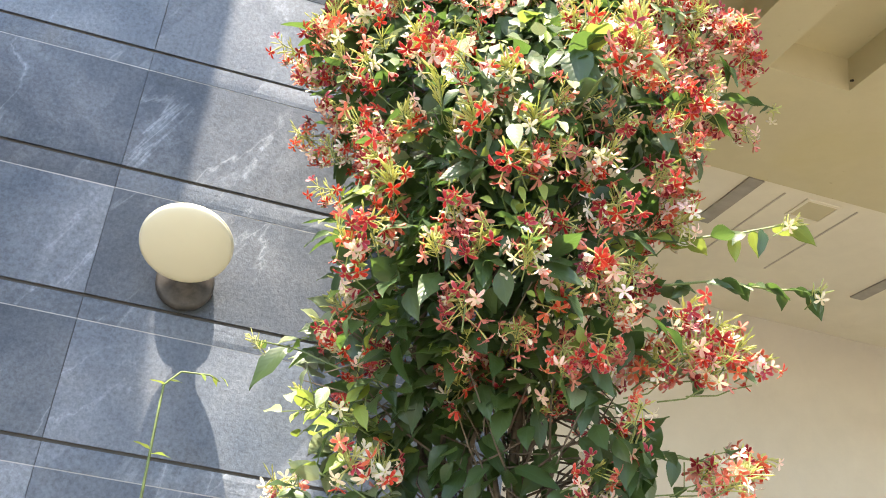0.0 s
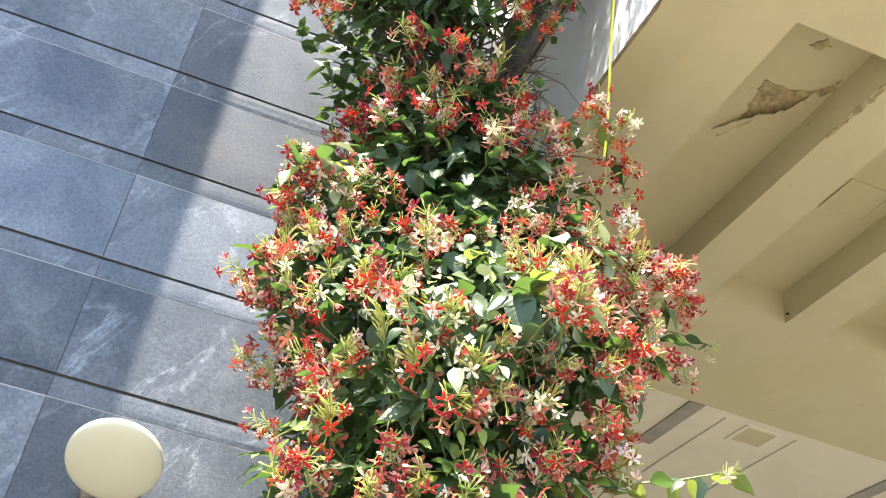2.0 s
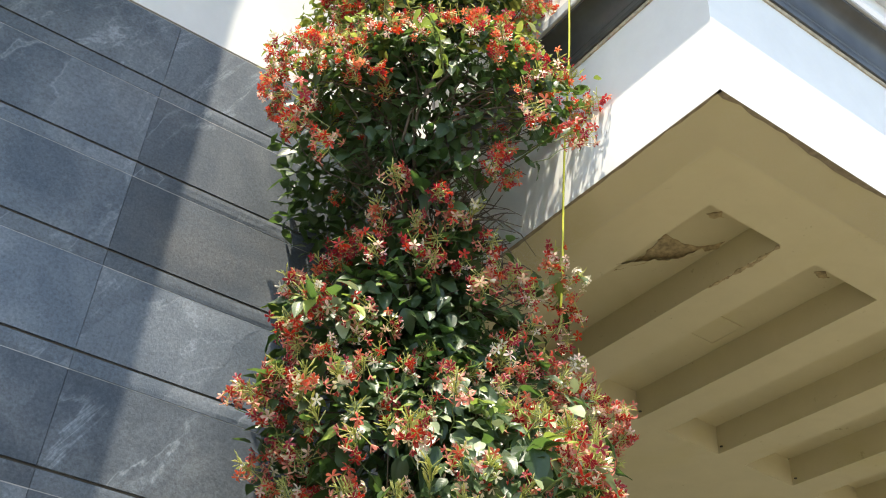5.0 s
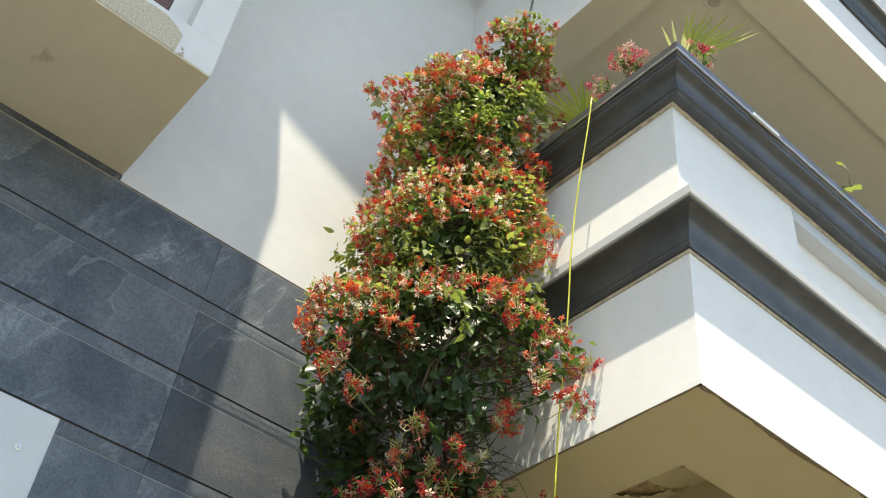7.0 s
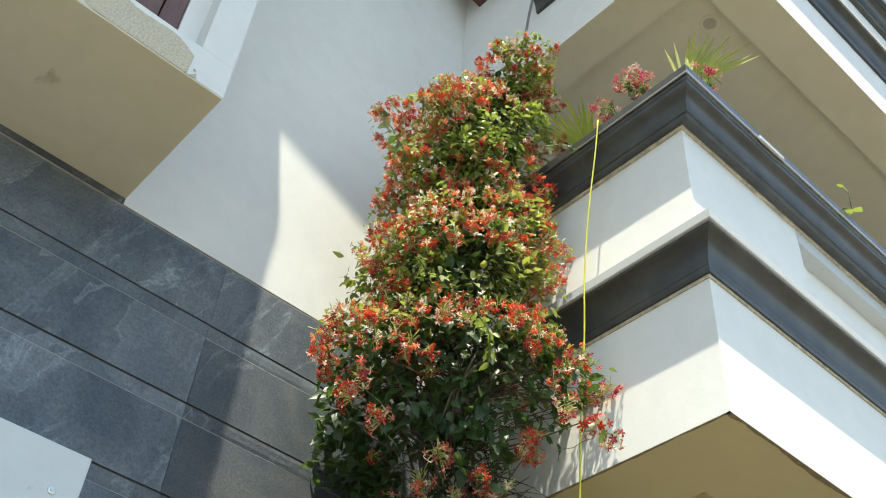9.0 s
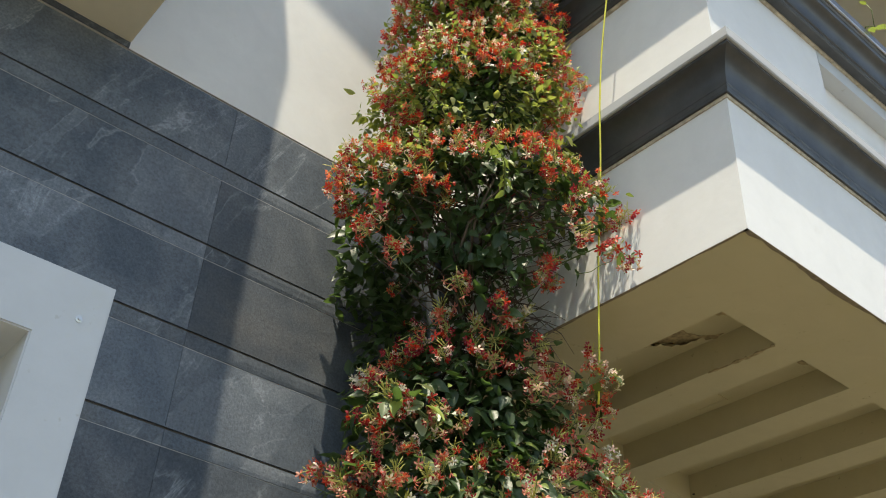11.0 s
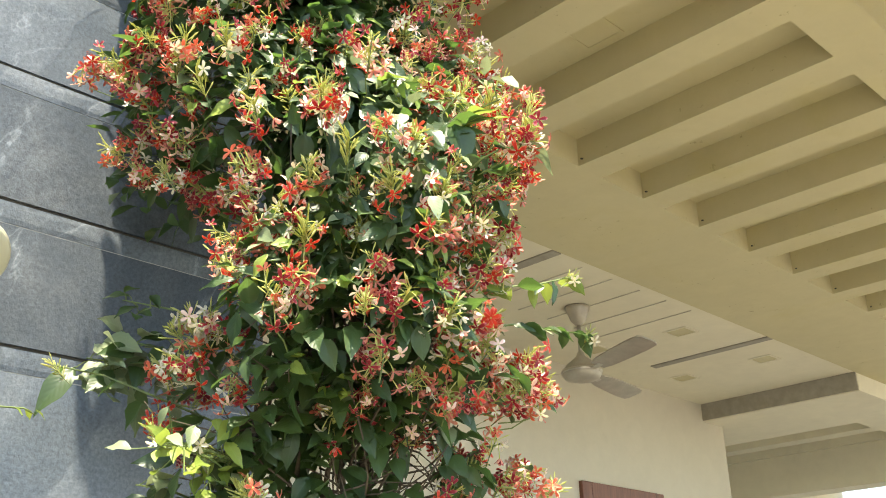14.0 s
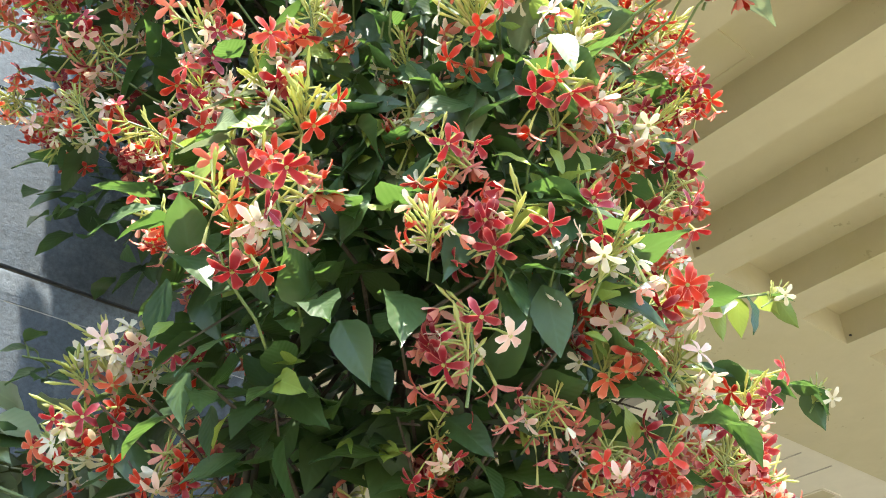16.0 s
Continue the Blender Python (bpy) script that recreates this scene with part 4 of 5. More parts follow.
PETAL_NEAR = ((0.04, 0.07, 0.0), (0.36, 0.150, 0.07), (0.72, 0.205, 0.03), (1.0, 0.085, -0.10))


def slender(path, radii, sides):
    """Verts and faces of a thin open tube."""
    vs, fs = tube(path, radii, sides)
    return [tuple(v) for v in vs], fs[:-2]


def floret(r, start, d, colour, size, near):
    """A star blossom of five petals at the end of a slender drooping tube."""
    L = r.uniform(0.026, 0.044) * size
    sag = r.uniform(0.0, 0.020)
    path = [start + d * L * f + DOWN * sag * f * f for f in ((0, 0.35, 0.7, 1.0) if near else (0, 1.0))]
    aim = (d * L + DOWN * sag * 2.2).normalized()
    V, F = slender(path, [0.0010, 0.0010, 0.0012, 0.0019] if near else [0.0012, 0.0019], 4 if near else 3)
    U = [(0.5, 0.2)] * len(V)
    M = [5] * len(F)
    R = r.uniform(0.0160, 0.0205) * size
    fr = Matrix.Translation(path[-1]) @ frame_of(aim, Vector((0.1, 0.2, 1)), r.uniform(0, 6.28))
    cup = r.uniform(-0.25, 0.40) if r.random() < 0.82 else r.uniform(0.7, 1.1)
    for k in range(5):
        a = 2 * math.pi * k / 5 + r.uniform(-0.12, 0.12)
        ca, sa = math.cos(a), math.sin(a)
        curl = cup + r.uniform(-0.25, 0.25)
        tilt = r.uniform(-0.35, 0.35)
        long = r.uniform(0.88, 1.08)
        if not near:
            q = len(V)
            for f, w in ((0.0, 0.0), (0.62, -0.24), (1.0, 0.0), (0.62, 0.24)):
                rad, hw = f * R * long * math.cos(curl), w * R
                V.append(tuple(fr @ Vector((rad * ca - hw * sa, rad * sa + hw * ca, f * R * math.sin(curl) + hw * tilt))))
                U.append((0.5 + 2 * w, f))
            F.append((q, q + 1, q + 2, q + 3))
            M.append(colour)
            continue
        for under in (0, 1):
            q = len(V)
            for f, w, h in PETAL_NEAR:
                rad = f * R * long * math.cos(curl * (0.5 + 0.6 * f))
                zz = f * R * math.sin(curl * (0.5 + 0.6 * f)) + h * R - under * 0.00035
                for s in (-1, 0, 1):
                    hw = w * R * s
                    V.append(tuple(fr @ Vector((rad * ca - hw * sa, rad * sa + hw * ca, zz - (0.05 * R if s == 0 else 0.0) + hw * tilt))))
                    U.append((0.5 + 0.5 * s, f))
            for i in range(3):
                for j in range(2):
                    b = q + i * 3 + j
                    F.append((b, b + 1, b + 4, b + 3))
                    M.append(BACKS[colour] if under else colour)
    if near:
        q = len(V)
        for k in range(5):
            a = 2 * math.pi * k / 5
            V.append(tuple(fr @ Vector((0.0020 * math.cos(a), 0.0020 * math.sin(a), 0.0012))))
            U.append((0.5, 0.5))
        F.append((q, q + 1, q + 2, q + 3, q + 4))
        M.append(5)
    return V, U, F, M


def bud(r, start, d, size, near):
    L = r.uniform(0.020, 0.046) * size
    prof = ((0, 0.0009), (0.55, 0.0010), (0.80, 0.0021), (1.0, 0.0005)) if near else ((0, 0.0012), (0.8, 0.0024), (1.0, 0.0006))
    V, F = slender([start + d * L * f for f, w in prof], [w * size for f, w in prof], 5 if near else 3)
    return V, [(0.5, 0.5)] * len(V), F, [5] * len(F)


def cluster_mesh(seed, n_open, n_bud, weights, spread, near=True):
    """A loose drooping head of star blossoms round a tuft of upright buds."""
    r = random.Random(100 + seed)
    vs, F = slender([Vector((0, 0, -0.07)), Vector((0.004, 0.0, -0.03)), Vector((0, 0, 0.005))], [0.0016, 0.0015, 0.0013], 4)
    V, U, M = list(vs), [(0.5, 0.2)] * len(vs), [6] * len(F)
    side = r.uniform(0, 6.28)
    for k in range(n_open + n_bud):
        isbud = k >= n_open
        cz = r.uniform(0.45, 1.0) if isbud else r.uniform(-0.55, 0.70)
        az = r.uniform(0, 2 * math.pi) if r.random() < 0.6 else side + r.gauss(0, 0.7)
        st = math.sqrt(max(0, 1 - cz * cz)) * spread
        d = Vector((st * math.cos(az), st * math.sin(az), cz)).normalized()
        start = Vector((0, 0, r.uniform(-0.045, 0.008)))
        if isbud:
            got = bud(r, start, d, r.uniform(0.8, 1.1), near)
        else:
            got = floret(r, start, d, r.choices((0, 1, 2, 3, 4, 7), weights + (0,) * (6 - len(weights)))[0], r.uniform(0.85, 1.1), near)
        q = len(V)
        V += got[0]
        U += got[1]
        F += [tuple(q + i for i in f) for f in got[2]]
        M += got[3]
    ob = link("flower_head", V, F, PETALS, None, "", True, U, M)
    me = ob.data
    bpy.data.objects.remove(ob)
    return me, np.array(V), U, F, M


MIXES = {"red": (9, 6, 1.2, 1.5, 1.4), "dark": (3, 11, 0.5, 1.6, 0.8), "pale": (4, 2, 2.5, 4, 3), "peach": (7, 3, 2, 2.5, 4), "white": (2, 2, 0.5, 3, 8), "bud": (1, 0, 1, 1, 3), "high": (7, 3, 4, 1.6, 0.6), "ledge": (0, 1, 0, 1, 0, 8)}
CLUSTERS, FAR_CLUSTERS = {}, {}
for i, (k, w) in enumerate(MIXES.items()):
    for j in range(4):
        n_open = (18, 13, 23, 15)[j] if k not in ("bud", "ledge") else 1 if k == "bud" else 6 + j
        n_bud = ((4, 7, 5, 8)[j] + (20 if k in ("peach", "pale", "bud") else 7)) * (k != "ledge")
        CLUSTERS.setdefault(k, []).append(cluster_mesh(i * 10 + j, n_open, n_bud, w, (1.0, 0.9, 1.1, 0.8)[j]))
        FAR_CLUSTERS.setdefault(k, []).append(cluster_mesh(i * 10 + j, n_open, n_bud // 2, w, (1.0, 0.9, 1.1, 0.8)[j], False))


def cluster_pose(p, d, size):
    up = (d * 0.75 + Vector((rng.gauss(0, 0.25), rng.gauss(0, 0.25), 0.75 + rng.gauss(0, 0.25)))).normalized()
    return Matrix.Translation(p) @ frame_of(up, Vector((0, 0, 1)), rng.uniform(0, 6.28)) @ Matrix.Diagonal((size, size, size, 1))


BLOOM = {"dark": "deep crimson star blossoms", "white": "white star blossoms", "bud": "yellow-green tubular buds", "peach": "red and cream blossoms among buds"}


def flower_head(p, d, kind, size=1.0, j=None):
    ob = hang(obj("flower_head", CLUSTERS[kind][rng.randrange(4) if j is None else j][0]))
    ob.matrix_basis = cluster_pose(p, d, size)
    if kind in BLOOM:
        ob["label"] = BLOOM[kind]
    return ob


# the most telling flower heads stand where they do on the real plant: low sprays, the sunlit clump, the upper tiers
# some low red heads are made crimson so their colour carries the shade
LOW_HEADS = [
    ("peach", 1.30, -0.93, 2.21), ("red", 1.37, -0.89, 2.20), ("peach", 1.24, -0.95, 2.23), ("dark", 1.40, -0.76, 2.03), ("pale", 1.46, -0.74, 2.05), ("dark", 1.33, -0.78, 2.02),
    ("dark", 0.71, -1.10, 2.24), ("peach", 1.20, -0.97, 2.19), ("red", 1.25, -0.97, 2.16), ("dark", 0.93, -0.95, 2.15), ("dark", 0.82, -0.84, 2.09), ("dark", 0.94, -0.88, 2.06),
    ("dark", 1.03, -0.89, 1.93), ("peach", 0.66, -0.64, 1.93), ("white", 0.50, -0.46, 1.88), ("white", 0.59, -0.60, 2.28), ("red", 0.61, -0.67, 2.13), ("pale", 0.94, -1.10, 2.24),
    ("pale", 1.31, -0.93, 1.96), ("red", 1.12, -0.88, 1.99), ("pale", 1.13, -0.93, 2.14), ("bud", 0.61, -0.58, 2.02), ("pale", 0.60, -0.54, 2.25), ("bud", 0.55, -0.52, 2.27), ("dark", 0.62, -0.65, 2.29),
    ("peach", 0.57, -0.81, 1.90), ("red", 1.08, -0.83, 1.94), ("dark", 1.01, -0.82, 2.18),
    ("dark", 0.84, -0.88, 2.11), ("red", 0.745, -0.83, 2.07), ("white", 0.57, -0.56, 2.29), ("red", 1.15, -0.99, 2.15)]
MIDDLE_HEADS = [
    ("dark", 1.33, -0.75, 3.13), ("dark", 1.27, -0.82, 3.05), ("dark", 1.45, -0.70, 3.13), ("dark", 1.35, -0.74, 2.85), ("pale", 1.28, -0.78, 2.72), ("red", 0.39, -0.27, 2.96), ("dark", 0.43, -0.35, 2.98),
    ("peach", 0.65, -1.12, 2.45), ("peach", 0.55, -0.99, 2.36), ("dark", 0.77, -1.12, 2.28), ("red", 0.48, -0.97, 2.23), ("red", 0.52, -0.98, 2.26), ("dark", 0.40, -0.52, 2.80), ("red", 0.95, -1.15, 2.67),
    ("dark", 0.97, -1.08, 2.55), ("peach", 0.76, -1.15, 2.45), ("red", 0.72, -1.14, 2.37), ("pale", 0.92, -1.10, 2.44),
    ("red", 0.96, -1.08, 2.37), ("peach", 0.55, -1.02, 2.64), ("dark", 0.48, -0.89, 2.64), ("peach", 0.54, -0.83, 2.42), ("red", 0.47, -0.49, 2.75), ("red", 0.64, -1.07, 2.77),
    ("peach", 0.94, -1.13, 2.73), ("bud", 0.87, -1.12, 2.73), ("peach", 0.70, -1.13, 2.55), ("bud", 0.60, -1.05, 2.53), ("dark", 0.53, -0.54, 2.67), ("dark", 0.56, -0.55, 2.61),
    ("red", 0.46, -0.61, 2.69), ("red", 0.53, -0.75, 2.57), ("red", 0.58, -0.62, 2.58), ("pale", 1.22, -0.83, 2.58),
    ("pale", 1.18, -0.93, 2.45)]
TOP_HEADS = [
    ("peach", 0.89, -1.27, 2.58), ("bud", 0.895, -1.265, 2.62),     ("red", 0.37, -0.57, 3.20), ("bud", 0.41, -0.62, 3.14), ("peach", 0.44, -0.66, 3.10), ("peach", 0.38, -0.60, 3.05), ("red", 0.76, -0.84, 3.46),
    ("red", 0.87, -0.87, 3.40), ("dark", 0.96, -0.89, 3.31), ("pale", 1.03, -0.88, 3.29), ("dark", 0.81, -0.90, 3.22), ("red", 0.70, -0.82, 3.29), ("dark", 0.64, -0.77, 3.44),
    ("bud", 0.82, -0.85, 3.50), ("dark", 0.55, -0.78, 3.55), ("red", 0.26, -0.67, 3.77), ("red", 0.36, -0.68, 3.65), ("red", 0.99, -1.11, 3.71),
    ("red", 0.28, -0.59, 3.74), ("pale", 0.57, -0.68, 3.49), ("red", 0.82, -1.13, 3.71)]
placed = []
for kind, x, y, z in LOW_HEADS + MIDDLE_HEADS + TOP_HEADS:
    p = Vector((x, y, z))
    c = crown(z)[0]
    d = (p - c).normalized()
    placed.append(p)
    flower_head(p - d * 0.01, d, kind, 1.1)
    # thin twig that carries the cluster
    e = p - d * 0.03 - Vector((0, 0, 0.05))
    vs, fs = tube([c.lerp(e, 0.76) + Vector((0, 0, -0.05)), c.lerp(e, 0.86) + Vector((0.008, 0, -0.035)), c.lerp(e, 0.94) + Vector((-0.004, 0, -0.015)), e], [0.0016, 0.0015, 0.0014, 0.0013], 5)
    hang(link("twig", vs, fs, STEM))


def mood_at(z, side):
    """Blossom mix for each part of the crown; extra crimson stands in for shade."""
    if z > 3.6:
        return rng.choices(("high", "red", "dark", "peach", "pale"), (7, 2, 0.8, 1.4, 0.8))[0]
    if z > 3.0:
        return rng.choices(("red", "dark", "pale", "white"), (4, 5, 1.2, 0.6))[0]
    if side > 0.28 or side < -0.30:
        return rng.choices(("red", "dark", "pale", "peach", "white"), (4, 5, 1.2, 0.6, 0.5))[0]
    if z > 2.2:
        return rng.choices(("red", "dark", "pale", "peach", "white", "bud"), (3.2, 2.2, 2.2, 4.5, 0.5, 1.2))[0]
    return rng.choices(("red", "dark", "white"), (5, 4, 0.4))[0]


joined = [[], [], [], [], 0]
singles = 0
for k in range(9000):
    z = rng.uniform(1.75, 5.97) if k > 2600 else rng.uniform(1.8, 3.1)
    p, d = on_crown(z, rng.gauss(-0.05, 0.95), rng.uniform(0.98, 1.05))
    if p.y > -0.10 or bare(p, z):
        continue
    side = (p - Vector((0.72, -0.75, z))).dot(axes(z)[0])
    # heads gather in masses, on the upper faces of the tiers above all
    field = noise.noise(p * 3.6 + Vector((3.0, 1.0, 7.0))) - 0.55 * max(-0.6, flare(z))
    if field < (0.24 if z < 2.2 else -0.36 if z < 2.95 else 0.16 if z < 3.62 else -0.10) or (z < 2.1 and rng.random() < 0.5):
        continue
    if 1.95 < z < 2.36 and -0.22 < side < 0.10:
        continue
    gap = 0.078 if z < 3.6 else 0.062
    if any((p - e).length < gap for e in placed):
        continue
    placed.append(p)
    kind = mood_at(z, side)
    size = rng.uniform(0.78, 1.08)
    if singles < 205 and z < 3.2:
        singles += 1
        flower_head(p + d * 0.012, d, kind, size)
    else:
        _, V, U, F, M = FAR_CLUSTERS[kind][rng.randrange(4)]
        m = np.array(cluster_pose(p + d * 0.012, d, size * (0.86 if z > 3.5 else 1.0)))
        q = joined[4]
        joined[0].append(V @ m[:3, :3].T + m[:3, 3])
        joined[1] += U
        joined[2] += [tuple(q + i for i in f) for f in F]
        joined[3] += M
        joined[4] += len(V)
hang(tagged(link("blossom", np.concatenate(joined[0]), joined[2], PETALS, None, "mass of orange-red star blossoms high in the crown", True, joined[1], joined[3]), kind="stuff"))


def leafy_shoot(pts, leaves, size, young, tip=None, rad=0.0030, pale=0.15):
    """A slender shoot with leaves set along it and, at its end, a knot of buds."""
    pts = [Vector(p) for p in pts]
    vs, fs = tube(pts, [rad * (1 - 0.5 * i / len(pts)) for i in range(len(pts))], 5)
    hang(link("shoot", vs, fs, STEM))
    for k in range(leaves):
        f = (k + 0.6) / leaves * (len(pts) - 1)
        i = min(int(f), len(pts) - 2)
        p = pts[i].lerp(pts[i + 1], f - i)
        run = (pts[i + 1] - pts[i]).normalized()
        side = run.cross(Vector((0, 0, 1))).normalized() * (1 if k % 2 else -1)
        single_leaf(p, (side + run * 0.5 + Vector((0, 0, 0.1))).normalized(), size * rng.uniform(0.75, 1.1), 1 if rng.random() < young else 2 if rng.random() < pale else 0)
    if tip:
        flower_head(pts[-1], (pts[-1] - pts[-2]).normalized(), tip, 0.8, 3)


leafy_shoot([(1.02, -0.86, 2.40), (1.16, -0.90, 2.41), (1.28, -0.94, 2.44), (1.385, -0.962, 2.48)], 17, 0.72, 0.30, "bud", pale=0.10)
leafy_shoot([(1.06, -0.84, 2.30), (1.24, -0.90, 2.34), (1.36, -0.93, 2.34), (1.45, -0.95, 2.35)], 18, 0.72, 0.05, "bud", pale=0.05)
leafy_shoot([(0.74, -0.42, 2.12), (0.62, -0.36, 2.17), (0.52, -0.31, 2.21), (0.42, -0.275, 2.222)], 8, 0.8, 0.1, "bud", pale=0.6)
leafy_shoot([(0.72, -0.6, 1.98), (0.60, -0.56, 2.02), (0.52, -0.55, 2.05)], 9, 0.6, 0.7, "bud")
leafy_shoot([(1.15, -0.72, 2.88), (1.30, -0.68, 2.94), (1.45, -0.64, 2.99), (1.57, -0.617, 3.0)], 9, 0.6, 0.0, "bud")
leafy_shoot([(1.12, -0.78, 3.02), (1.28, -0.74, 3.10), (1.40, -0.71, 3.13)], 8, 0.6, 0.0, "dark")
leafy_shoot([(1.0, -0.9, 3.25), (1.07, -0.93, 3.31), (1.13, -0.95, 3.335)], 6, 0.7, 0.2, "white")
leafy_shoot([(0.55, -0.7, 3.05), (0.47, -0.68, 3.10), (0.40, -0.70, 3.12)], 9, 0.6, 0.3, "peach")
leafy_shoot([(0.85, -1.03, 2.5), (0.87, -1.14, 2.55), (0.885, -1.25, 2.565)], 5, 1.0, 0.3, "peach", pale=0.3)
leafy_shoot([(0.60, -0.97, 3.84), (0.50, -1.05, 3.88), (0.41, -1.10, 3.86)], 10, 0.55, 1.0, None)
leafy_shoot([(0.58, -0.98, 3.80), (0.50, -1.07, 3.83), (0.44, -1.12, 3.80)], 10, 0.55, 1.0, None)
leafy_shoot([(0.38, -0.62, 5.0), (0.26, -0.67, 5.03), (0.13, -0.71, 5.03)], 9, 0.8, 0.1, "red")
leafy_shoot([(0.86, -0.84, 5.27), (0.98, -0.97, 5.30), (1.05, -1.05, 5.23)], 9, 0.6, 0.2, None, pale=0.7)
leafy_shoot([(0.95, -0.85, 3.75), (0.95, -1.10, 3.72), (0.92, -1.23, 3.57)], 6, 0.6, 0.2, "red")

# broad leaves of the low sprays that reach towards the wall, each on its own stalk
facing = Vector((-0.42, -0.85, 0.15))


def spray(count, a, b, spread, sizes, tones):
    a, b = Vector(a), Vector(b)
    V, F = tube([a, a.lerp(b, 0.5) + Vector((0, 0, 0.01)), b], [0.0034, 0.0028, 0.0016], 5)
    for k in range(count):
        f = rng.uniform(0.1, 1.0)
        q = a.lerp(b, f)
        p = q + Vector((rng.gauss(0, spread), rng.gauss(0, spread * 0.8), rng.gauss(0, spread)))
        single_leaf(p, facing, rng.uniform(*sizes), rng.choices((0, 1, 2), tones)[0])
        vs, fs = tube([q, q.lerp(p, 0.5) + Vector((0, 0, 0.004)), p], [0.0018, 0.0015, 0.0012], 4)
        n = len(V)
        V = V + vs
        F = F + [tuple(n + i for i in face) for face in fs]
    hang(link("twig", V, F, STEM))


spray(30, (0.74, -0.22, 2.26), (0.54, -0.17, 2.285), 0.040, (1.05, 1.4), (1, 0, 8))
spray(9, (0.74, -0.34, 2.27), (0.605, -0.22, 2.33), 0.030, (0.85, 1.1), (3, 0, 1))
spray(5, (0.70, -0.46, 1.93), (0.575, -0.40, 1.965), 0.020, (1.0, 1.2), (1, 0, 3))
spray(9, (0.78, -0.38, 2.36), (0.58, -0.24, 2.42), 0.022, (0.5, 0.8), (4, 0, 0.5))
spray(36, (0.72, -0.62, 1.98), (0.54, -0.58, 2.02), 0.045, (0.45, 0.8), (0, 3, 2))
spray(13, (0.58, -0.70, 3.02), (0.40, -0.70, 3.10), 0.030, (0.6, 0.95), (1, 1, 4))
spray(12, (1.05, -0.86, 2.14), (1.30, -0.91, 2.19), 0.032, (0.6, 0.9), (3, 0, 2))
spray(10, (1.10, -0.78, 1.98), (1.36, -0.76, 2.02), 0.035, (0.6, 0.9), (4, 0, 1))
spray(14, (0.70, -0.60, 1.84), (0.52, -0.56, 1.91), 0.040, (0.6, 0.9), (1, 0, 1))
# a tuft of large fresh leaves at the front of the sunlit clump
facing = Vector((-0.25, -0.80, 0.45))
spray(8, (0.85, -1.02, 2.64), (0.858, -1.21, 2.655), 0.024, (0.95, 1.25), (4, 2, 1.5))


# yellow cord hanging from the balcony coping
cord = []
for i in range(48):
    z = 5.312 - 2.08 * i / 47
    f = min(1.0, max(0.0, (5.312 - z) / 0.90))
    g = max(0.0, (4.412 - z) / 1.0)
    cord.append((0.996 + 0.030 * f + 0.060 * min(g, 1.1) + 0.004 * math.sin(z * 5), -1.17 + 0.14 * f + 0.110 * g + 0.004 * math.sin(z * 7), z))
vs, fs = tube([(1.12, -1.16, 5.312), (1.02, -1.17, 5.316)] + cord, 0.0037, 6)
tagged(link("yellow_cord", vs, fs, CORD, None, "", True), "thin yellow cord hanging down from the balcony ledge", "cord")

# grey cable on the upper wall
vs, fs = tube([(0.99 + 0.012 * math.sin(z * 9), -0.60 - 0.25 * (z - 6.0) + 0.02 * math.sin(z * 6), z) for z in np.linspace(5.9, 7.9, 26)], 0.008, 6)
tagged(link("grey_cable", vs, fs, CABLE, None, "", True), "loose grey cable hanging down beside the upper slab", "cable")

# slate cladding: courses of a wide tile and a narrow strip, with open grooves between them
slate_wall = base("wall_slate", "wall clad in blue-grey riven slate courses with recessed grooves", "wall", (0, 0, 0), kind="structure")
PITCH, GROOVE0 = 0.37, 2.70
srng = random.Random(5)


def slab_mesh(w, h, seed):
    r = random.Random(seed)
    nx, nz, t = 9, 4, 0.0100
    vs, fs = [], []
    for j in range(nz + 1):
        for i in range(nx + 1):
            e = 0.0015 if i in (0, nx) or j in (0, nz) else 0.0
            vs.append((w * i / nx, e + r.uniform(0, 0.0009), h * j / nz))
    for j in range(nz):
        for i in range(nx):
            a = j * (nx + 1) + i
            fs.append((a, a + 1, a + nx + 2, a + nx + 1))
    q = len(vs)
    vs += [(0, t, 0), (w, t, 0), (w, t, h), (0, t, h)]
    bot = list(range(nx + 1))
    top = [nz * (nx + 1) + i for i in range(nx + 1)]
    lef = [j * (nx + 1) for j in range(nz + 1)]
    rig = [j * (nx + 1) + nx for j in range(nz + 1)]
    fs += [tuple([q, q + 1] + bot[::-1]), tuple([q + 2, q + 3] + top), tuple([q + 3, q] + lef), tuple([q + 1, q + 2] + rig[::-1])]
    me = bpy.data.meshes.new("slate_tile")
    me.from_pydata(vs, [], fs)
    me.materials.append(SLATE)
    return me


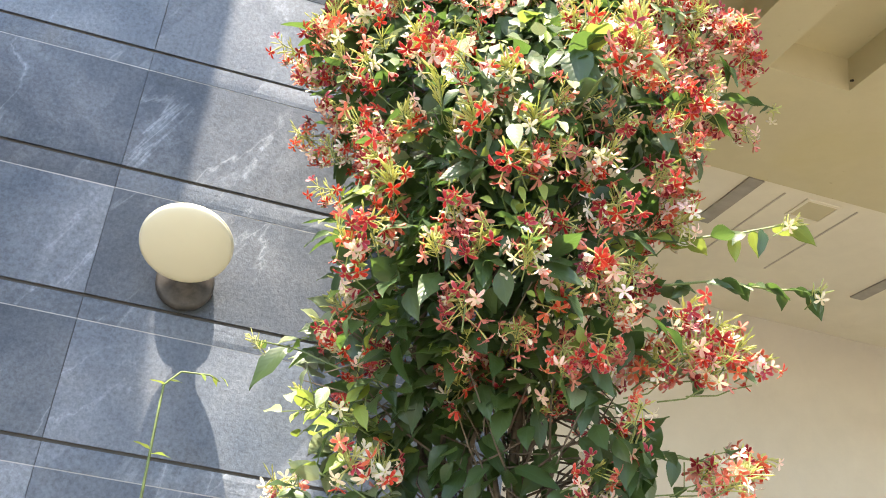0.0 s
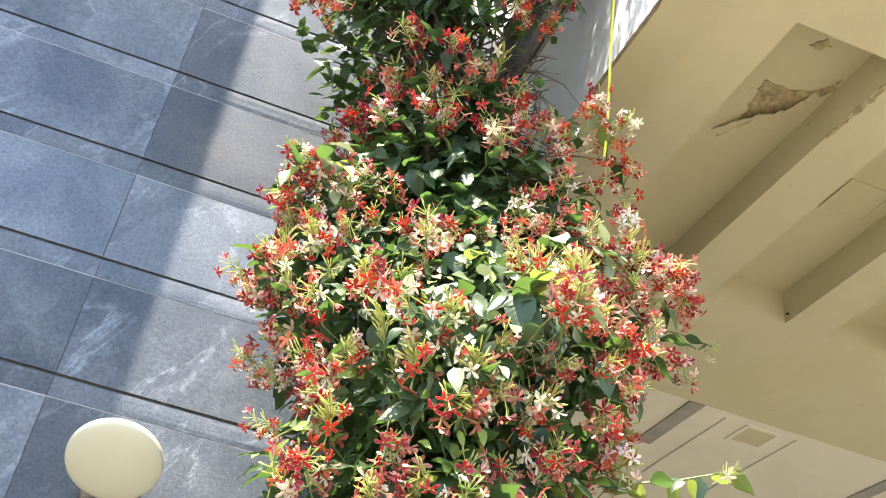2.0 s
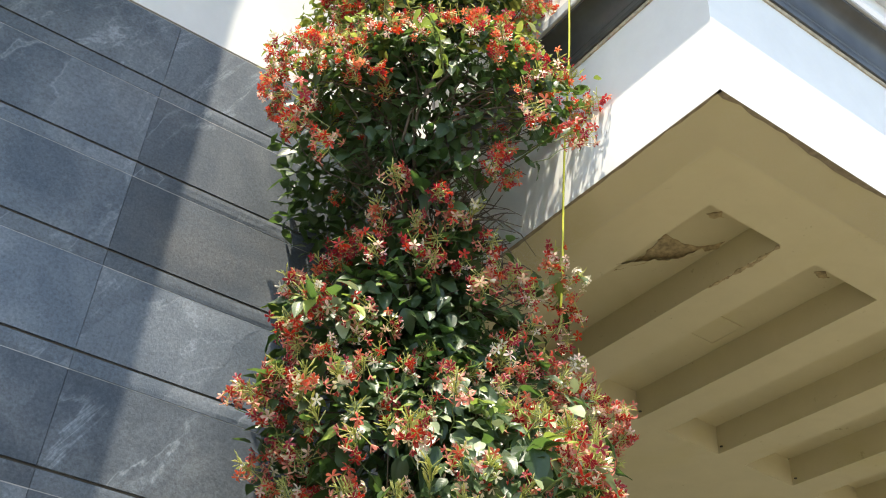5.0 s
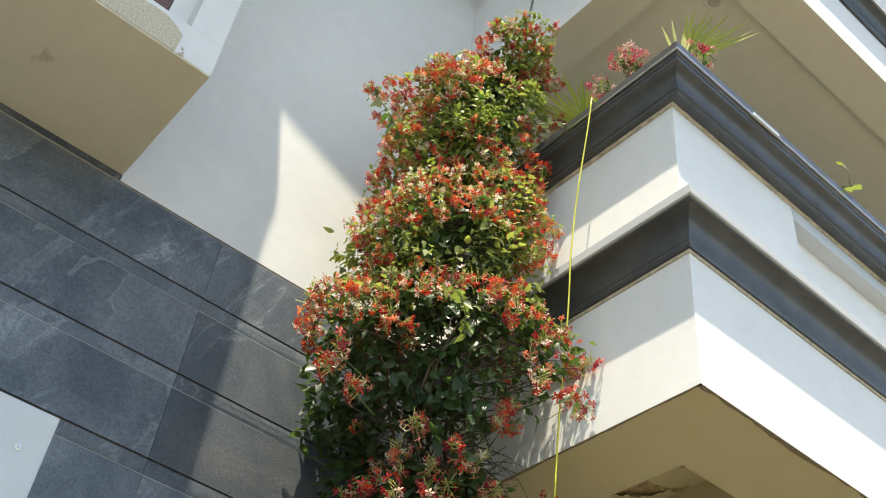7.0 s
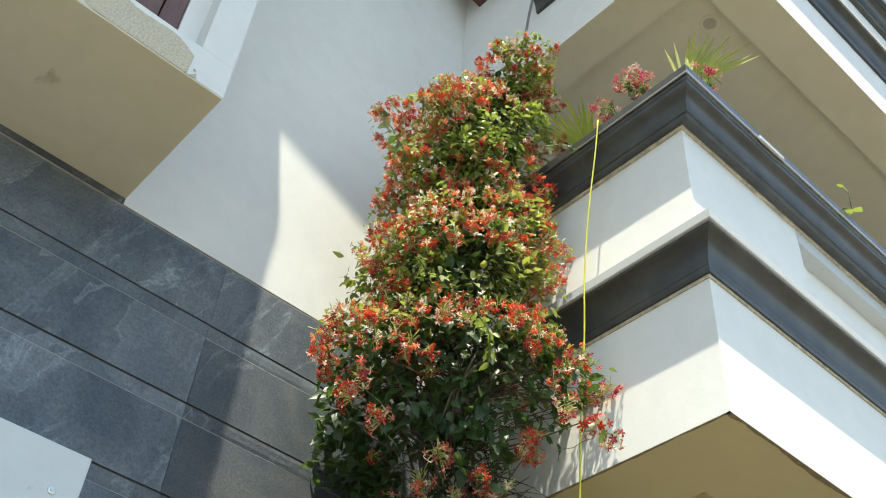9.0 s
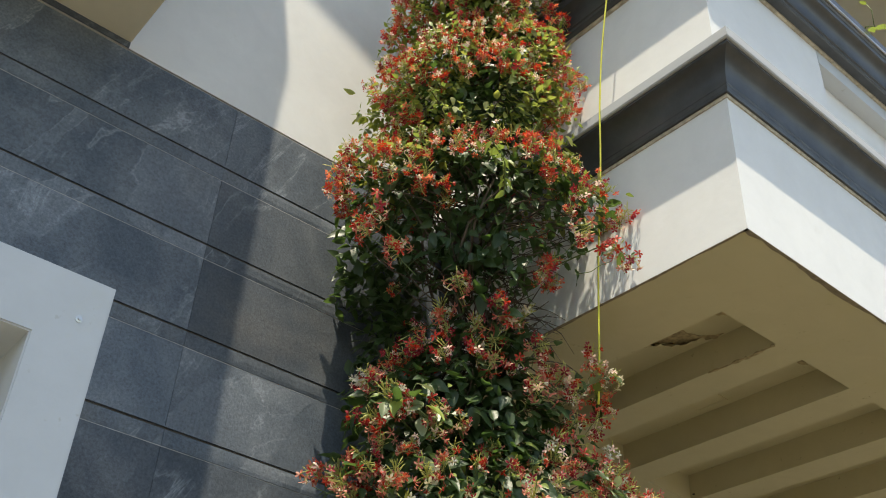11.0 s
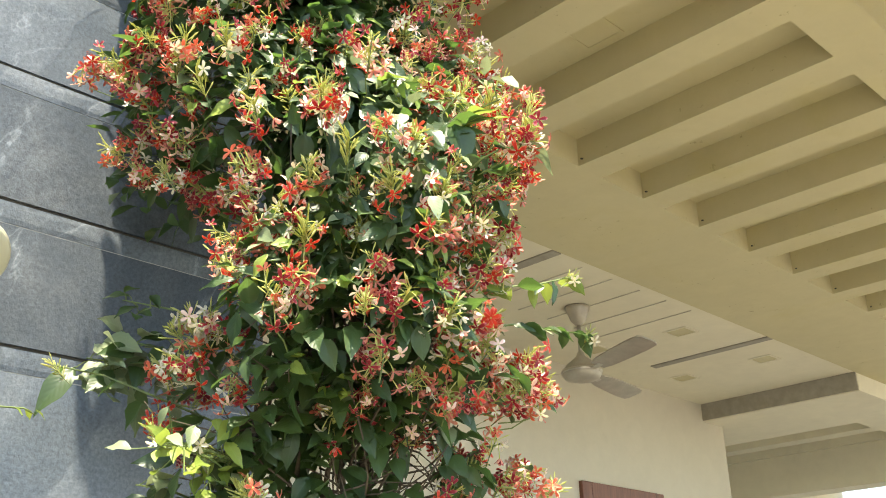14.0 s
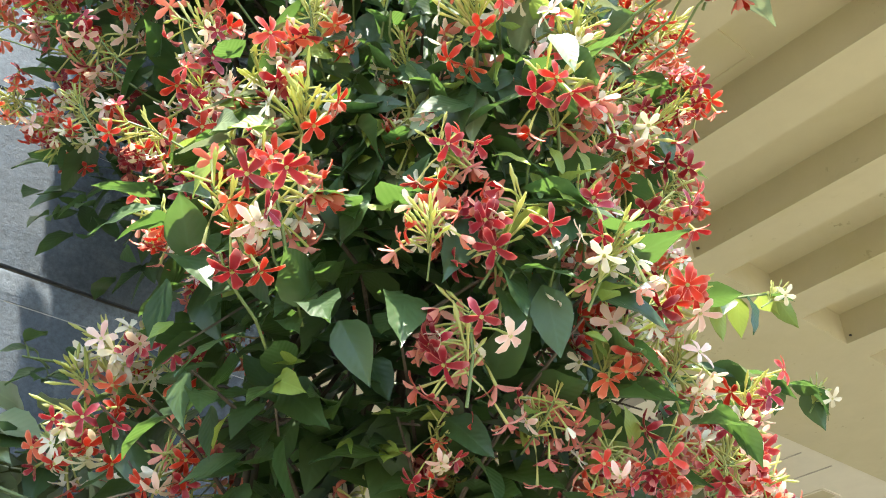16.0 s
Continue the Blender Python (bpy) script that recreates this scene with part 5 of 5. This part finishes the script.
link("slate_strip", [(-4.0, 0.0, 4.4985), (-0.487, 0.0, 4.4985), (-0.487, 0.0, 4.5285), (-4.0, 0.0, 4.5285), (-4.0, 0.0035, 4.4985), (-0.487, 0.0035, 4.4985), (-0.487, 0.0035, 4.5285), (-4.0, 0.0035, 4.5285)],
     [(0, 1, 2, 3), (0, 4, 5, 1), (1, 5, 6, 2), (3, 7, 4, 0)], SLATE, slate_wall)
SPANS = [(-6.0, -4.801), (-4.8, -3.601), (-3.6, -2.401), (-2.4, -1.201), (-1.2, -0.0006), (0.0006, 1.149)]
tile_meshes = {}
for k in range(-8, 6):
    z0 = max(0.0, GROOVE0 + PITCH * k - PITCH + 0.006)
    for kind, a, b in (("tile", 0.0, 0.300), ("strip", 0.303, 0.3605)):
        za, zb = z0 + a, min(z0 + b, 4.497)
        if zb - za < 0.02:
            continue
        shift = 0.0 if kind == "tile" else srng.choice((0.0, 0.25, -0.3))
        for (x0, x1) in SPANS:
            a0, a1 = (x0, x1) if x0 == -6.0 or x1 > 1.1 or not shift else (x0, x1)
            key = (round(a1 - a0, 3), round(zb - za, 3), srng.randrange(3))
            if key not in tile_meshes:
                tile_meshes[key] = slab_mesh(a1 - a0, zb - za, len(tile_meshes))
            t = obj("slate_tile" if kind == "tile" else "slate_strip", tile_meshes[key], slate_wall)
            t.location = (a0, 0.0 + srng.uniform(0, 0.0015), za)
    if z0 + 0.3 < 4.49:
        link("grout_line", [(-6, 0.0035, z0 + 0.2995), (1.148, 0.0035, z0 + 0.2995), (1.148, 0.0035, z0 + 0.3035), (-6, 0.0035, z0 + 0.3035), (-6, 0.0102, z0 + 0.2995), (1.148, 0.0102, z0 + 0.2995), (1.148, 0.0102, z0 + 0.3035), (-6, 0.0102, z0 + 0.3035)],
             [(0, 1, 2, 3), (4, 7, 6, 5), (0, 4, 5, 1), (2, 6, 7, 3)], JOINT, slate_wall)


# plants on the balcony ledge
def frond(parent, p, d, side, blades, spread, length):
    """A fan of narrow stiff leaflets rising from one point."""
    V, F, U = [], [], []
    for i in range(blades):
        a = spread * (2 * i / (blades - 1) - 1)
        run = (d * math.cos(a) + side * math.sin(a)).normalized()
        flat = run.cross(d.cross(side)).normalized() * 0.0085
        L = length * (0.72 + 0.28 * math.cos(a * 1.4)) * (0.85 + 0.15 * math.sin(i * 2.3))
        n = len(V)
        for f, w in ((0.0, 0.25), (0.35, 1.0), (0.7, 0.75), (1.0, 0.04)):
            c = p + run * L * f + Vector((0, 0, -0.10 * L * f * f))
            V += [c - flat * w, c + Vector((0.001, 0.001, 0)) * w, c + flat * w]
            U += [(0.3, f), (0.5, f), (0.7, f)]
        for k in range(3):
            F += [(n + 3 * k, n + 3 * k + 1, n + 3 * k + 4, n + 3 * k + 3), (n + 3 * k + 1, n + 3 * k + 2, n + 3 * k + 5, n + 3 * k + 4)]
    return link("frond", V, F, PALM, parent, "", False, U)


def pot(parent):
    vs, fs = lathe([(0.055, 0.0005), (0.06, 0.01), (0.072, 0.085), (0.078, 0.09), (0.078, 0.105), (0.066, 0.105), (0.064, 0.09)], 20)
    link("pot", vs, fs, MORTAR, parent, "plain clay pot", True)


def potted_palm(x, y, fans):
    e = base("potted_palm", "small potted palm with stiff yellow-green fan fronds", "potted plant", (x, y, 5.304), "plants on the balcony ledge")
    pot(e)
    vs, fs = tube([(0, 0, 0.07), (0.005, 0, 0.12), (0, 0.005, 0.175)], [0.012, 0.010, 0.007], 7)
    link("trunk", vs, fs, STEM, e)
    for d, side, blades, spread, length in fans:
        frond(e, Vector((0, 0, 0.17)), Vector(d).normalized(), Vector(side).normalized(), blades, spread, length)


def potted_flower(x, y, stalks, seed):
    e = base("potted_flower", "potted plant with crimson-pink blossoms spilling over the ledge", "potted plant", (x, y, 5.304), "plants on the balcony ledge")
    pot(e)
    r = random.Random(seed)
    for k in range(stalks):
        top = Vector((-0.13 + r.uniform(-0.04, 0.04), -0.06 + r.uniform(-0.10, 0.08), r.uniform(0.15, 0.25)))
        vs, fs = tube([(0, 0, 0.07), tuple(top * 0.5 + Vector((0.01, 0, 0.06))), tuple(top)], [0.004, 0.0035, 0.0025], 5)
        link("stalk", vs, fs, STEM, e)
        fl = obj("flower_head", CLUSTERS["ledge"][k % 4][0], e)
        fl.matrix_basis = Matrix.Translation(top) @ Matrix.Rotation(r.uniform(0, 6.28), 4, "Z") @ Matrix.Rotation(0.9, 4, "X") @ Matrix.Diagonal((1.45, 1.45, 1.0, 1))
        for i in range(10):
            lf = obj("leaf", leaf_mesh(i, 2 if i % 3 else 0), e)
            lf.matrix_basis = Matrix.Translation(top * (0.42 + 0.06 * i)) @ Matrix.Rotation(r.uniform(0, 6.28), 4, "Z") @ Matrix.Rotation(r.uniform(-0.2, 0.8), 4, "X") @ Matrix.Diagonal((0.38, 0.38, 0.38, 1))


potted_palm(1.25, -1.48, [((0.34, -0.28, 0.88), (0.66, -0.52, -0.35), 13, 0.33, 0.62), ((-0.02, -0.05, 1.0), (0.72, -0.69, 0.0), 4, 0.22, 0.42)])
potted_palm(1.215, -0.94, [((-0.45, 0.25, 0.75), (0.5, -0.8, 0.1), 9, 0.5, 0.42), ((-0.1, -0.3, 0.95), (0.5, -0.8, 0.0), 6, 0.40, 0.40)])
potted_flower(1.215, -1.30, 6, 1)
potted_flower(1.215, -1.13, 3, 2)
potted_flower(1.38, -1.45, 3, 4)

# stray shoot over the front of the ledge
stray = base("ledge_shoot", "stray green shoot with a yellow-green leaf over the ledge", "plant", (2.25, -1.58, 5.304))
vs, fs = tube([(0.0, 0, 0.0), (-0.03, -0.06, 0.02), (-0.07, -0.11, -0.05), (-0.10, -0.13, 0.02), (-0.11, -0.12, 0.06)], [0.004, 0.0035, 0.003, 0.0025, 0.0015], 6)
link("stem", vs, fs, STEM, stray, "", True)
for p, a, s in (((-0.06, -0.12, -0.045), 0.0, 1.0), ((-0.03, -0.08, 0.0), 0.3, 0.9), ((-0.11, -0.12, 0.06), 2.6, 0.5)):
    lf = obj("leaf", leaf_mesh(0, 1), stray)
    lf.matrix_basis = Matrix.Translation(p) @ Matrix.Rotation(a - math.pi / 2, 4, "Z") @ Matrix.Rotation(0.4, 4, "X") @ Matrix.Diagonal((s, s, s, 1))

# brown timber brackets high up on the side of the upper wall
for k, y in enumerate((-0.44, -0.22)):
    bm = bmesh.new()
    prof = [(0.0, 0.0), (0.10, 0.02), (0.17, 0.10), (0.17, 0.17), (0.30, 0.36), (0.30, 0.55), (0.0, 0.55)]
    a = [bm.verts.new((1.134 - u, y, 7.42 + w + 0.12 * k)) for u, w in prof]
    b = [bm.verts.new((1.134 - u, y + 0.09, 7.42 + w + 0.12 * k)) for u, w in prof]
    bm.faces.new(a)
    bm.faces.new(b[::-1])
    for i in range(len(prof)):
        j = (i + 1) % len(prof)
        bm.faces.new((a[i], b[i], b[j], a[j]))
    bmesh.ops.recalc_face_normals(bm, faces=bm.faces[:])
    tagged(part("timber_bracket", bm, BROWN), "dark brown timber bracket with a shaped end", "bracket", "timber brackets")

# young shoot rising in front of the slate wall
shoot = base("young_shoot", "thin young shoot with yellow-green leaves before the slate wall", "plant", (0.30, -0.35, 0.0))
pts = [(0.0, 0, 0.0), (0.01, 0.0, 0.8), (-0.03, 0, 1.6), (-0.045, 0, 1.93), (-0.05, 0, 2.06), (-0.02, 0, 2.095), (0.04, 0, 2.10), (0.065, 0, 2.09)]
vs, fs = tube(pts, [0.005, 0.0045, 0.0035, 0.003, 0.0026, 0.0022, 0.0018, 0.001], 6)
link("stem", vs, fs, STEM, shoot, "", True)
for z, a, s in ((1.62, 0.4, 0.6), (1.63, 3.4, 0.6), (1.72, 1.2, 0.5), (1.78, 0.3, 0.5), (1.80, 3.3, 0.45), (1.91, 0.2, 0.45), (1.92, 3.5, 0.55), (2.06, 3.2, 0.4), (2.07, 0.3, 0.35)):
    lf = obj("leaf", leaf_mesh(int(z * 100), 1), shoot)
    lf.matrix_basis = Matrix.Translation((-0.045, 0, z)) @ Matrix.Rotation(a - math.pi / 2, 4, "Z") @ Matrix.Rotation(0.3, 4, "X") @ Matrix.Diagonal((s, s, s, 1))
for x, a in ((0.02, -0.9), (0.045, 0.6), (0.065, -0.4)):
    lf = obj("leaf", leaf_mesh(1, 1), shoot)
    lf.matrix_basis = Matrix.Translation((x, 0, 2.10)) @ Matrix.Rotation(a - math.pi / 2, 4, "Z") @ Matrix.Rotation(-0.6, 4, "X") @ Matrix.Diagonal((0.33, 0.33, 0.33, 1))
